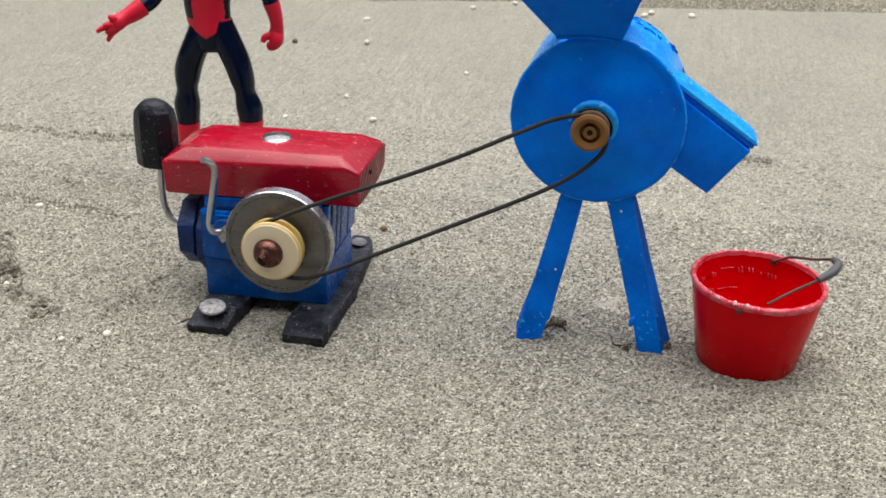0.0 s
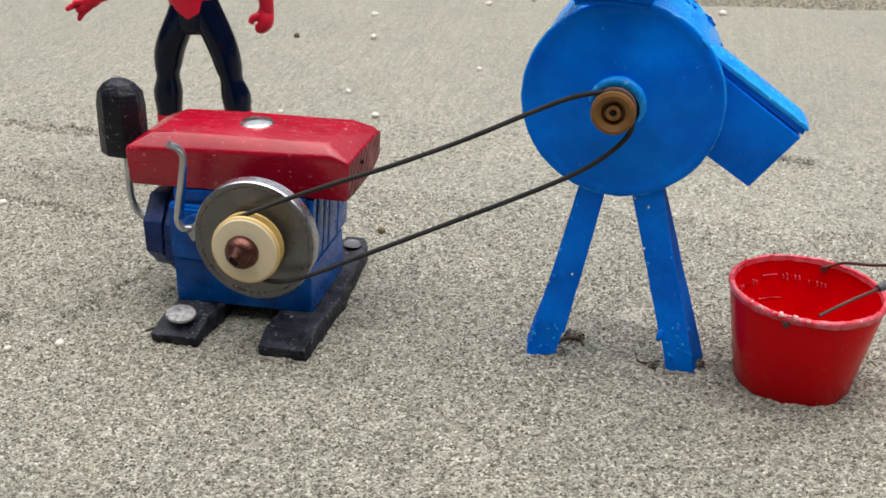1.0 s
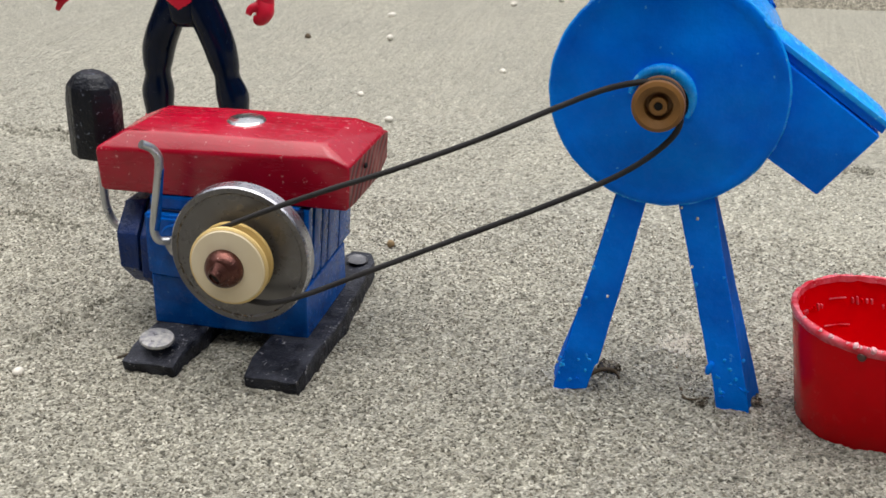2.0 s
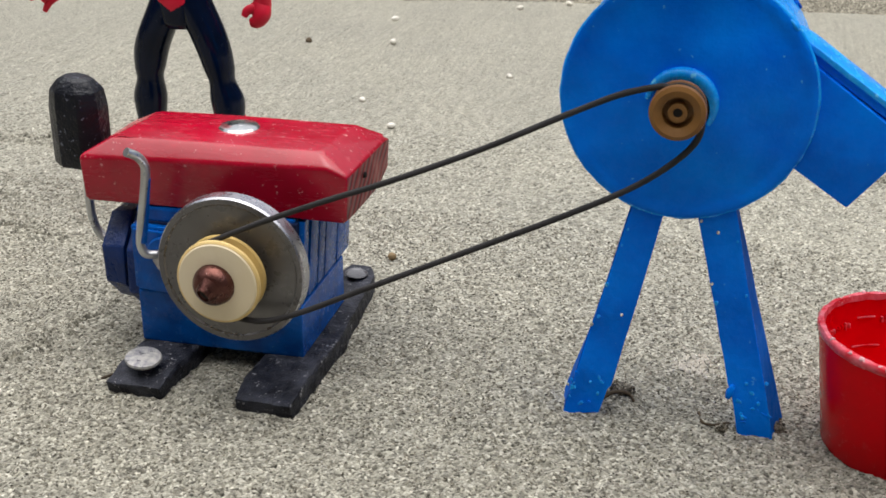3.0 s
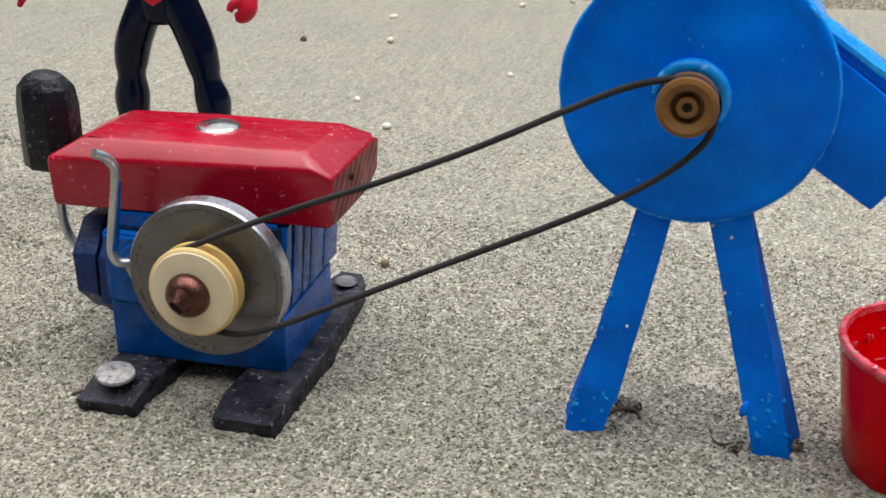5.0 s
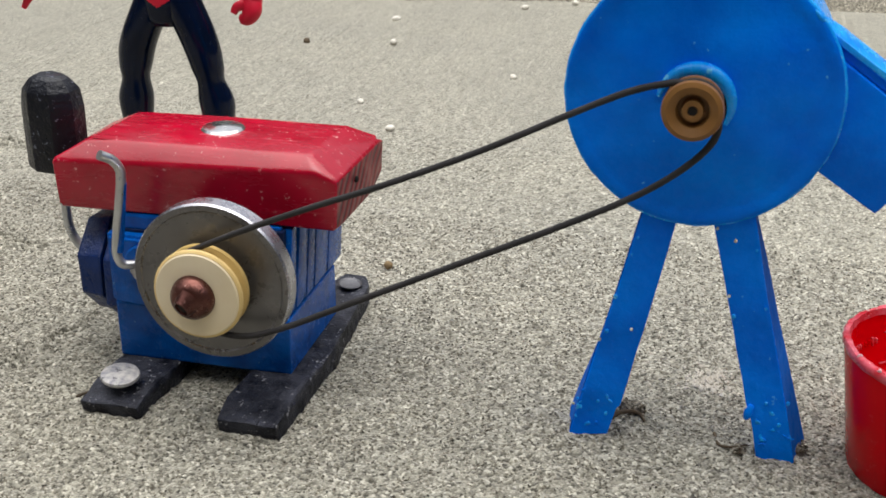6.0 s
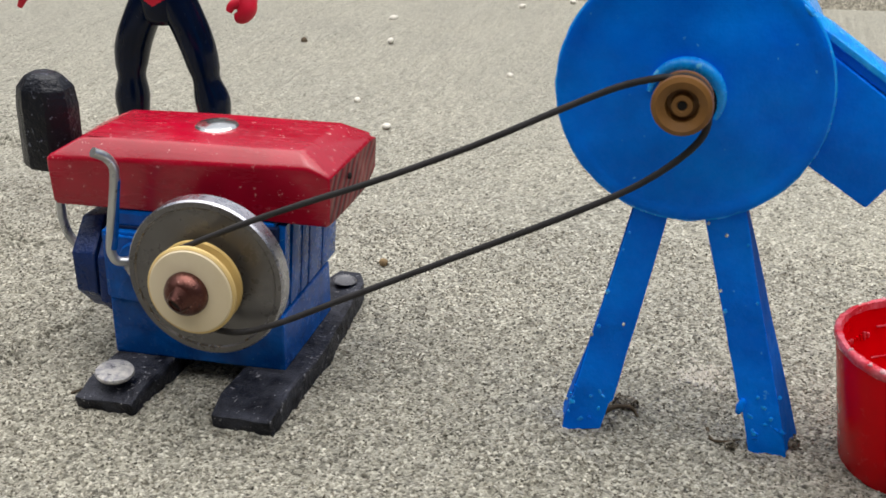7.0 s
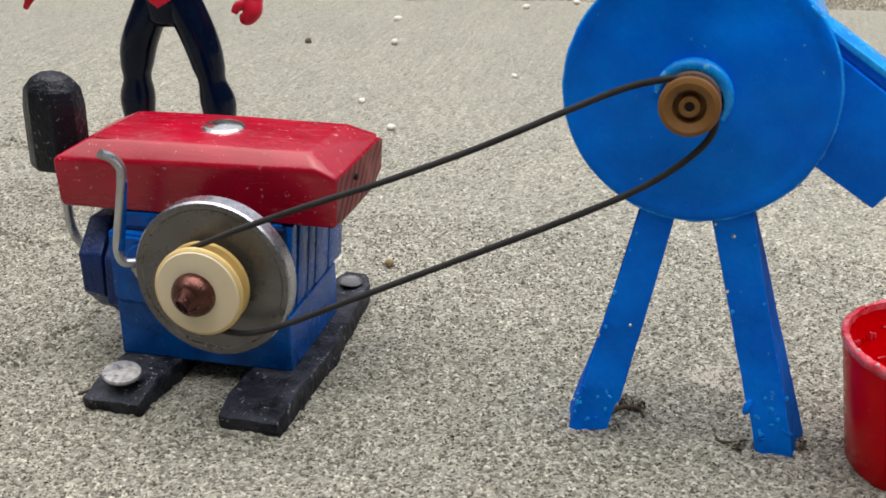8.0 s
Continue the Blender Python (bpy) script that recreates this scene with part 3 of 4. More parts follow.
def build_mill():
    mi = thing("toy_grinding_mill", MX, 0.018, 0.0, "bright blue sheet-metal toy grinding mill on two angle legs", "toy mill")
    shell = lathe([(MR - 0.0012, -0.001), (MR - 0.0008, 0.0030), (MR - 0.0004, 0.0410), (MR - 0.0018, 0.0425), (0.002, 0.0425)], (MX, 0, MZ), "y", 72)
    part("drum", worn(shell, 0.02, 0.0005, 90, 0), MILL_GLOSS_LIT, mi, "bright blue tin drum, paint crusted on the rim", smooth=40)
    disc = lathe([(0.0062, 0.0005), (0.0062, -0.0066), (0.0085, -0.0073), (0.0110, -0.0072), (0.0140, -0.0068), (0.0180, -0.0060), (0.0230, -0.0048), (0.0280, -0.0037), (0.0320, -0.0030), (MR - 0.0030, -0.0028), (MR - 0.0012, -0.0032), (MR + 0.0001, -0.0026), (MR + 0.0002, -0.0012), (MR - 0.0010, 0.0002)], (MX, 0, MZ), "y", 96)
    part("front_plate", worn(disc, 0.02, 0.0003, 80, 0), MILL, mi, "round blue front plate with uneven brushed paint", smooth=40)
    ring = [(MX + (MR - 0.0002) * math.cos(w), -0.0014, MZ + (MR - 0.0002) * math.sin(w)) for w in (2 * math.pi * k / 90 for k in range(90))]
    part("rolled_rim", tube(ring, 0.00105, 8, steps=0, closed=True, rough=0.35), MILL_GLOSS_LIT, mi, "rolled tin rim thick with paint", smooth=60)
    # beads of dried paint along the rim
    for i, (w, s) in enumerate(((1.40, 0.0011), (1.62, 0.0012), (1.75, 0.0010), (2.30, 0.0013), (0.70, 0.0010), (0.95, 0.0012), (1.10, 0.0010), (-1.33, 0.0008), (-1.15, 0.0008), (0.25, 0.0008))):
        bm = bmesh.new()
        bmesh.ops.create_icosphere(bm, subdivisions=2, radius=s)
        bmesh.ops.transform(bm, matrix=Matrix.LocRotScale((MX + (MR - 0.0003) * math.cos(w), -0.0022 + 0.0008 * (i % 2), MZ + (MR - 0.0003) * math.sin(w)), Euler((0, -w, 0)), (0.7, 0.9, 2.2)), verts=bm.verts)
        part("paint_bead", bm, MILL_GLOSS_LIT, mi, smooth=60)
    # raised lip round the axle hole, open towards lower left
    lip = [(0.1822 + 0.0097 * math.cos(w), -0.0078, 0.1090 + 0.0097 * math.sin(w)) for w in (radians(k) for k in range(-30, 176, 10))]
    part("axle_lip", tube(lip, lambda s: 0.0006 + 0.0015 * math.sin(math.pi * min(max(s, 0.02), 0.98)), 10, steps=3), MILL_GLOSS_LIT, mi, "torn bright blue metal lip round the axle hole", smooth=60)
    part("axle_hole", lathe([(0.0084, 0.0005), (0.0084, -0.0076), (0.0070, -0.0079), (0.0004, -0.0079)], (0.1826, 0, 0.1090), "y", 32), HOLE, mi, "dark axle hole")
    part("axle", lathe([(0.0022, 0.0), (0.0022, -0.0190), (0.0016, -0.0200)], (0.1826, 0, 0.1122), "y", 16), HOLE, mi, smooth=40)
    pr = [(0.0020, -0.0178), (0.0068, -0.0178), (0.0076, -0.0186), (0.0076, -0.0200), (0.0058, -0.0210), (0.0058, -0.0226), (0.0075, -0.0238), (0.0080, -0.0250), (0.0077, -0.0262), (0.0065, -0.0267), (0.0044, -0.0254), (0.0040, -0.0226), (0.0029, -0.0226), (0.0027, -0.0256), (0.0015, -0.0256), (0.0012, -0.0252), (0.0012, -0.0240), (0.0002, -0.0240)]
    part("pulley", lathe(pr, (0.1826, 0, 0.1122), "y", 48), BROWN, mi, "small brown grooved pulley", smooth=40)
    part("pulley_bore", lathe([(0.00125, -0.0242), (0.00125, -0.0253), (0.0002, -0.0254)], (0.1826, 0, 0.1122), "y", 14), HOLE, mi)
    # hopper: flared box of sheet metal
    lo = [(0.1648, -0.0026, 0.1450), (0.1917, -0.0026, 0.1450), (0.1935, 0.0260, 0.1440), (0.1670, 0.0260, 0.1440)]
    hi = [(0.1454, -0.0195, 0.1700), (0.2007, -0.0195, 0.1700), (0.2007, 0.0290, 0.1700), (0.1454, 0.0290, 0.1700)]
    for i in range(4):
        j = (i + 1) % 4
        part("hopper_panel", sheet_solid([lo[i], lo[j], hi[j], hi[i]], 0.0009), MILL, mi, "flared blue sheet-metal hopper side")
    part("hopper_seam", tube([(p[0], p[1], p[2]) for p in (lo[0], (0.1790, -0.0034, 0.1462), lo[1])], 0.0010, 8), MILL, mi, smooth=60)
    # scratches through the gloss near the back of the drum
    random.seed(5)
    for _ in range(12):
        w0, y0, dw = random.uniform(0.30, 1.25), random.uniform(0.030, 0.041), random.uniform(0.04, 0.16)
        rr = MR - 0.00045
        part("paint_scratch", tube([(MX + rr * math.cos(w0 + dw * k / 3), y0 + random.uniform(-0.001, 0.001), MZ + rr * math.sin(w0 + dw * k / 3)) for k in range(4)], random.uniform(0.0003, 0.0006), 6, steps=3), MILL_SHADE_SCRATCH, mi, smooth=60)
    # discharge chute: boxed panel, set-back band and a folded top in the lit blue
    ch = hull([(x, y, z) for x, z in ((0.2085, 0.1292), (0.2484, 0.1004), (0.2322, 0.0798), (0.2062, 0.0972)) for y in (-0.0012, 0.0185)], 0.0008, 3)
    part("chute", worn(ch, 1, 0.0003, 80, 0), MILL, mi, "blue boxed discharge chute pointing down", smooth=25)
    bd = hull([(x, y, z) for x, z in ((0.2130, 0.1296), (0.2503, 0.1036), (0.2490, 0.1008), (0.2110, 0.1270)) for y in (0.0004, 0.0178)], 0.0005)
    part("chute_band", worn(bd, 1, 0.0003, 80, 0), MILL, mi, "set-back band below the folded top", smooth=25)
    tp = hull([(x, y, z) for x, z in ((0.2140, 0.1302), (0.2170, 0.1282), (0.2496, 0.1056), (0.2511, 0.1036), (0.2506, 0.1026), (0.2130, 0.1286)) for y in (-0.0008, 0.0135)] + [(0.2195, 0.0185, 0.1262), (0.2480, 0.0165, 0.1064)], 0.0006, 3)
    part("chute_flange", worn(tp, 1, 0.0003, 80, 0), MILL_GLOSS_LIT, mi, "folded top flange of the chute", smooth=30)
    # angle-iron legs: front web with a ragged foot, and an outer web
    left_web = [(0.1522, 0.0), (0.1640, 0.0022), (0.1650, 0.0060), (0.1661, 0.0115), (0.1676, 0.0122), (0.1813, 0.0800), (0.1714, 0.0800)]
    right_web = [(0.2085, 0.0008), (0.2105, -0.0012), (0.2203, -0.0014), (0.2002, 0.0800), (0.1883, 0.0800), (0.2041, 0.0190), (0.2062, 0.0135)]
    for web_outline, b0, b1, t0, t1, side in ((left_web, 0.1517, 0.1632, 0.1714, 0.1813, -1), (right_web, 0.2095, 0.2208, 0.1883, 0.2002, 1)):
        web = sheet_solid([(x, -0.0034 + 0.0022 * z / 0.08, z) for x, z in web_outline], 0.0010)
        bmesh.ops.bevel(web, geom=list(web.edges), offset=0.00035, segments=1, affect="EDGES")
        bmesh.ops.triangulate(web, faces=[f for f in web.faces if len(f.verts) > 4])
        leg = part("leg", worn(web, 0.006, 0.0004, 160, 3), MILL, mi, "folded blue sheet-metal leg with chipped paint", smooth=40)
        ob_, ot = (b0, t0) if side < 0 else (b1, t1)
        low, top = (0.0020, -0.0006) if side > 0 else (0.0002, -0.0040)
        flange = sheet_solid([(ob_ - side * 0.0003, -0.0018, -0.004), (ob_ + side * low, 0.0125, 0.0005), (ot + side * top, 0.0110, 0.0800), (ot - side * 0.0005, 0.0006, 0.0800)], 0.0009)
        # the flange's shaded side is put into its darker blue
        part("leg_flange", worn(flange, 0.006, 0.0004, 160, 3), MILL_SHADE_SCRATCH, leg, smooth=40)
        random.seed(21 + side)
        for _ in range(10):
            s = random.random() ** 1.4
            k = random.choice((0.05, random.random(), random.random()))
            bm = bmesh.new()
            bmesh.ops.create_icosphere(bm, subdivisions=1, radius=random.uniform(0.0004, 0.0008))
            x0, x1 = b0 + (t0 - b0) * s, b1 + (t1 - b1) * s
            bmesh.ops.transform(bm, matrix=Matrix.LocRotScale((x0 + (x1 - x0) * k, -0.0036 + 0.0022 * s, 0.006 + 0.070 * s), None, (1, 0.5, 1.2)), verts=bm.verts)
            part("stuck_grain", bm, random.choice((CHALK, MILL_GLOSS_LIT, MILL_GLOSS_LIT)), leg)
        for _ in range(11):  # crusts of paint and sand near the foot
            s, k = 0.03 + random.random() * 0.15, random.choice((0.12, 0.5, 0.88, random.uniform(0.15, 0.85)))
            bm = bmesh.new()
            bmesh.ops.create_icosphere(bm, subdivisions=2, radius=random.uniform(0.0004, 0.0008))
            x0, x1 = b0 + (t0 - b0) * s, b1 + (t1 - b1) * s
            bmesh.ops.transform(bm, matrix=Matrix.LocRotScale((x0 + (x1 - x0) * k, -0.0034 + 0.0022 * s, 0.002 + 0.080 * s), Euler((0, random.random() * 3, 0)), (1.5, 0.35, 0.8)), verts=bm.verts)
            part("paint_crust", worn(bm, 1, 0.0005, 800, 0), random.choice((MILL_GLOSS_LIT, MILL_GLOSS_LIT, MILL)), leg, smooth=50)
    # ragged curl of paint low on one leg
    bm = bmesh.new()
    bmesh.ops.create_icosphere(bm, subdivisions=2, radius=0.0019)
    bmesh.ops.transform(bm, matrix=Matrix.LocRotScale((0.2050, -0.0032, 0.0158), Euler((0, 0.25, 0)), (0.7, 0.5, 1.5)), verts=bm.verts)
    part("paint_curl", worn(bm, 1, 0.0005, 700, 0), MILL, mi, smooth=60)


build_mill()


# ---- drive belt ----
def build_belt():
    r = 0.00095
    ye, ym = -0.0263, -0.0218
    pts = []
    for k in range(0, 9):  # round the engine pulley, over its far side
        w = radians(105 + k * 19)
        pts.append((AX + 0.0126 * math.cos(w), ye, AZ + 0.0126 * math.sin(w)))
    pts += [(0.0560, ye, 0.0332), (0.0690, -0.0260, 0.0372), (0.0900, -0.0253, 0.0474), (0.1230, -0.0240, 0.0635), (0.1500, -0.0230, 0.0767), (0.1700, ym, 0.0872), (0.1820, ym, 0.0962), (0.1885, ym, 0.1040)]
    for k in range(0, 6):
        w = radians(-8 + k * 25)
        pts.append((0.1826 + 0.0068 * math.cos(w), ym, 0.1122 + 0.0068 * math.sin(w)))
    pts += [(0.1765, ym, 0.1182), (0.1660, -0.0222, 0.1152), (0.1510, -0.0230, 0.1082), (0.1275, -0.0240, 0.0965), (0.1005, -0.0249, 0.0846), (0.0800, -0.0256, 0.0765), (0.0590, ye, 0.0676)]
    be = thing("drive_belt", AX, ye, AZ, "loose dark rubber cord belt between the two pulleys", "belt")
    part("cord", tube(pts + [pts[0]], r, 10, steps=5, rough=0.06), CORD, be, smooth=60)


build_belt()


# ---- red toy bucket ----
def build_bucket():
    bx, by = 0.2571, 0.0045
    bu = thing("toy_bucket", bx, by, 0.0, "small red plastic bucket with a wire handle folded over", "bucket")
    H = 0.0402
    wall = lathe([(0.0005, 0.0), (0.0215, 0.0), (0.0226, 0.0012), (0.0290, H - 0.003), (0.0290, H), (0.0280, H), (0.0278, H - 0.003), (0.0216, 0.0022), (0.0005, 0.0020)], (bx, by, -0.001), "z", 64)
    part("pail", worn(wall, 0.05, 0.0002, 60, 0), PAIL, bu, "tapered glossy red pail", smooth=40)
    rim = lathe([(0.0289, H - 0.0026), (0.0294, H - 0.0020), (0.0299, H - 0.0010), (0.0299, H + 0.0000), (0.0294, H + 0.0006), (0.0280, H + 0.0006), (0.0276, H - 0.0014)], (bx, by, -0.001), "z", 96)
    bmesh.ops.delete(rim, geom=[f for f in rim.faces if len(f.verts) > 4], context="FACES_ONLY")
    part("rim", worn(rim, 0.05, 0.0004, 420, 0), PAIL_GLEAM, bu, "ragged chipped rim, pale with painted-in reflection", smooth=50)
    # frayed bits of plastic on the rim
    random.seed(9)
    for w in (3.6, 3.9, 4.25, 4.33, 4.39, 4.46, 4.52, 4.60, 4.68, 2.1, 1.9, 1.75, 4.05):
        bm = bmesh.new()
        bmesh.ops.create_icosphere(bm, subdivisions=2, radius=random.uniform(0.0005, 0.0011))
        bmesh.ops.translate(bm, verts=bm.verts, vec=(bx + 0.0290 * math.cos(w), by + 0.0293 * math.sin(w), H - 0.0006))
        part("frayed_bit", worn(bm, 1, 0.0006, 900, 0), FRAY, bu, smooth=50)
    # moulded marks inside
    for w0, n, z in ((2.75, 8, 0.0300), (2.80, 8, 0.0225), (1.85, 5, 0.0312), (1.45, 5, 0.0300)):
        for k in range(n):
            w = w0 - k * 0.062
            rr = 0.0219 + 0.0061 * z / H
            hz = random.uniform(0.0007, 0.0016)
            bm = hull([(rr + dx, dy + dz * 0.2, dz) for dx in (-0.0006, 0.0004) for dy in (-0.0004, 0.0004) for dz in (-hz, hz)], 0.0002, 1)
            bmesh.ops.transform(bm, matrix=pose(bx, by, z, 0, 0, math.degrees(w)), verts=bm.verts)
            part("moulded_mark", bm, random.choice((PAIL_GLEAM, PAIL_GLEAM, PAIL)), bu)
    for w0, w1, z in ((2.2, 1.95, 0.0322), (2.25, 1.85, 0.0225)):
        rr = 0.0216 + 0.0061 * z / H
        part("moulded_line", tube([(bx + rr * math.cos(w0 + (w1 - w0) * k / 4), by + rr * math.sin(w0 + (w1 - w0) * k / 4), z) for k in range(5)], 0.0003, 6, steps=3), PAIL_GLEAM, bu, smooth=60)
    f = Vector((-0.0088, -0.0290, 0)).normalized()
    front = Vector((bx, by, 0.0365)) + f * 0.0292
    back = Vector((bx, by, 0.0365)) - f * 0.0276
    for p, s in ((front, 1), (back, -1)):
        bm = lathe([(0.0014, -0.0010), (0.0014, 0.0004), (0.0010, 0.0009), (0.0003, 0.0010)], (0, 0, 0), "y", 16)
        bmesh.ops.transform(bm, matrix=Matrix.LocRotScale(p, Euler((0, 0, -0.3 if s > 0 else math.pi - 0.3)), (1, -1, 1)), verts=bm.verts)
        part("handle_pivot", bm, RUST, bu, "rusty wire pivot", smooth=40)
    side = Vector((-f.y, f.x, 0))
    bail = [front + Vector((0.0125, 0.0010, 0.0034)), front * 0.74 + back * 0.26 + side * 0.0160 + Vector((0, 0, 0.0060)), front * 0.60 + back * 0.40 + side * 0.0275 + Vector((0, 0, 0.0108)),
            front * 0.50 + back * 0.50 + side * 0.0318 + Vector((0, 0, 0.0130)), front * 0.38 + back * 0.62 + side * 0.0326 + Vector((0, 0, 0.0142)), front * 0.28 + back * 0.72 + side * 0.0296 + Vector((0, 0, 0.0134)),
            front * 0.16 + back * 0.84 + side * 0.0200 + Vector((0, 0, 0.0085)), back + side * 0.0085 + Vector((0, -0.0012, 0.0036)), back + Vector((0.0020, -0.0016, 0.0002))]
    bail[1] = (bail[0] + bail[2]) / 2 + Vector((0, 0, 0.0004))
    bail = [p + Vector((-0.0016, 0, 0.045 * (p.x - bx) + 0.0010)) for p in bail]
    ha = part("handle", tube(bail, 0.00062, 10, rough=0.15), RUST, bu, "thin rusty wire handle", smooth=60)
    bu.location.z, bu.rotation_euler = -0.0002, (0, radians(2.6), 0)
    part("grip", tube(bail[2:6], lambda s: 0.0019 - 0.0004 * abs(2 * s - 1) ** 3, 14), GREY, ha, "grey rubber grip sleeve", smooth=60)


build_bucket()


# ---- toy figure, one plain mesh ----
def build_figure():
    bm = bmesh.new()
    N, R = 0, 1
    y = 0.172
    limb([(-0.0645, y, 0.0945, 0.0045, 0.0070), (-0.0638, y, 0.0880, 0.0080, 0.0085), (-0.0667, y, 0.0800, 0.0090, 0.0090), (-0.0702, y, 0.0730, 0.0088, 0.0090), (-0.0732, y, 0.0650, 0.0083, 0.0088), (-0.0746, y, 0.0570, 0.0073, 0.0080), (-0.0752, y, 0.0510, 0.0062, 0.0072), (-0.0764, y + 0.001, 0.0420, 0.0079, 0.0084), (-0.0765, y + 0.001, 0.0300, 0.0067, 0.0074)], bm)
    limb([(-0.0765, y + 0.001, 0.0300, 0.0071, 0.0077), (-0.0768, y, 0.0180, 0.0062, 0.0072), (-0.0772, y - 0.002, 0.0080, 0.0066, 0.0100), (-0.0775, y - 0.005, 0.0030, 0.0072, 0.0140), (-0.0775, y - 0.006, 0.0000, 0.0072, 0.0145)], bm, mat=R)
    limb([(-0.0490, y, 0.0955, 0.0045, 0.0070), (-0.0496, y, 0.0890, 0.0080, 0.0085), (-0.0470, y, 0.0810, 0.0088, 0.0090), (-0.0441, y, 0.0740, 0.0086, 0.0090), (-0.0414, y, 0.0660, 0.0080, 0.0088), (-0.0396, y, 0.0580, 0.0072, 0.0080), (-0.0384, y, 0.0520, 0.0061, 0.0072), (-0.0368, y + 0.001, 0.0430, 0.0080, 0.0084), (-0.0362, y + 0.001, 0.0340, 0.0072, 0.0076)], bm)
    limb([(-0.0362, y + 0.001, 0.0345, 0.0076, 0.0080), (-0.0362, y, 0.0180, 0.0062, 0.0072), (-0.0358, y - 0.002, 0.0080, 0.0066, 0.0100), (-0.0355, y - 0.005, 0.0030, 0.0072, 0.0140), (-0.0355, y - 0.006, 0.0000, 0.0072, 0.0145)], bm, mat=R)
    fs = limb([(-0.0570, y, 0.0765, 0.0085, 0.0060), (-0.0570, y, 0.0800, 0.0115, 0.0085), (-0.0570, y, 0.0880, 0.0128, 0.0095), (-0.0582, y, 0.0960, 0.0134, 0.0092), (-0.0586, y, 0.1060, 0.0142, 0.0095), (-0.0565, y, 0.1200, 0.0165, 0.0105), (-0.0565, y, 0.1320, 0.0185, 0.0105), (-0.0565, y, 0.1390, 0.0130, 0.0085), (-0.0565, y, 0.1430, 0.0055, 0.0055)], bm, seg=96, steps=24)
    for f in fs:
        c = f.calc_center_median()
        dx = abs(c.x + 0.0570)
        if c.z > 0.0855 + dx * 0.62 and (abs(c.x + 0.0555) < 0.0090 or c.z < 0.0968) and c.y < y + 0.004:
            f.material_index = R
    head = bmesh.ops.create_uvsphere(bm, u_segments=20, v_segments=14, radius=0.0105)["verts"]
    bmesh.ops.transform(bm, matrix=Matrix.LocRotScale((-0.0565, y - 0.001, 0.1530), None, (0.85, 0.98, 1.15)), verts=head)
    for f in {f for v in head for f in v.link_faces}:
        f.material_index = R
    bmesh.ops.scale(bm, vec=(0.979, 0.979, 0.979), space=Matrix.Translation((-0.2174, 0.5100, -0.2848)), verts=bm.verts)
    for v in bm.verts:  # boots down to the sand
        if v.co.z < 0.032:
            v.co.z = 0.032 - (0.032 - v.co.z) * 0.032 / 0.0262
    # arms: one reaching out, one hanging
    def arm(points, radii, mat):
        n0 = set(bm.faces)
        points = [Vector(p) + Vector((0.0034, 0, 0.0002)) * min(max((p[0] + 0.036) / 0.010, 0), 1) for p in points]
        pts = curve_points(points, 6)
        rad = curve_points([(q, 0, 0) for q in radii], 6)
        tube(pts, lambda s: rad[min(int(round(s * (len(rad) - 1))), len(rad) - 1)].x, 14, bm=bm, steps=0)
        for f in set(bm.faces) - n0:
            f.material_index = mat
    arm([(-0.0665, 0.158, 0.1360), (-0.0745, 0.152, 0.1240), (-0.0785, 0.147, 0.1150), (-0.0815, 0.143, 0.1110), (-0.0850, 0.139, 0.1085)], [0.0060, 0.0056, 0.0050, 0.0050, 0.0046], N)
    arm([(-0.0838, 0.140, 0.1092), (-0.0890, 0.136, 0.1055), (-0.0925, 0.133, 0.1035), (-0.0955, 0.130, 0.1015), (-0.0975, 0.1285, 0.0995)], [0.0056, 0.0050, 0.0043, 0.0046, 0.0038], R)
    for tip, base in (((-0.1055, 0.1233, 0.0974), (-0.0975, 0.1285, 0.1000)), ((-0.1006, 0.1261, 0.0918), (-0.0955, 0.1290, 0.0985)), ((-0.0985, 0.1250, 0.1060), (-0.0950, 0.1290, 0.1025)), ((-0.1000, 0.1240, 0.0965), (-0.0962, 0.1280, 0.0990)), ((-0.1010, 0.1225, 0.1010), (-0.0965, 0.1275, 0.1005))):
        mid = (Vector(tip) + Vector(base)) / 2 + Vector((0, -0.001, 0.0008))
        arm([base, mid, tip], [0.0021, 0.0018, 0.0011], R)
    arm([(-0.0355, 0.158, 0.1360), (-0.0275, 0.160, 0.1250), (-0.0215, 0.162, 0.1150), (-0.0195, 0.163, 0.1085)], [0.0060, 0.0056, 0.0050, 0.0046], N)
    arm([(-0.0197, 0.163, 0.1095), (-0.0180, 0.164, 0.1020), (-0.0175, 0.165, 0.0955), (-0.0185, 0.166, 0.0905)], [0.0050, 0.0042, 0.0038, 0.0044], R)
    arm([(-0.0190, 0.166, 0.0915), (-0.0182, 0.164, 0.0872), (-0.0200, 0.163, 0.0842), (-0.0228, 0.163, 0.0834)], [0.0046, 0.0044, 0.0034, 0.0022], R)
    arm([(-0.0205, 0.163, 0.0900), (-0.0240, 0.162, 0.0888), (-0.0254, 0.161, 0.0862)], [0.0025, 0.0021, 0.0014], R)
    tagged(part("toy_figure", bm, [DOLL_NAVY, DOLL_RED], None, smooth=50), "standing plastic toy figure in dark blue with red boots and hands", "toy figure")


build_figure()


# ---- litter on the sand ----
def bead(x, y, r, squash=0.8):
    bm = bmesh.new()
    bmesh.ops.create_icosphere(bm, subdivisions=2, radius=r)
    bmesh.ops.transform(bm, matrix=Matrix.LocRotScale((x, y, ground_z(x, y) + r * 0.55), Euler((0, 0, x * 40)), (1.25, 0.9, squash)), verts=bm.verts)
    ob = part("foam_bead", worn(bm, 1, r * 0.18, 500, 0), FOAM, None, smooth=60)
    tagged(ob, "tiny off-white foam bead lying on the sand", "bead", "foam beads on the sand")


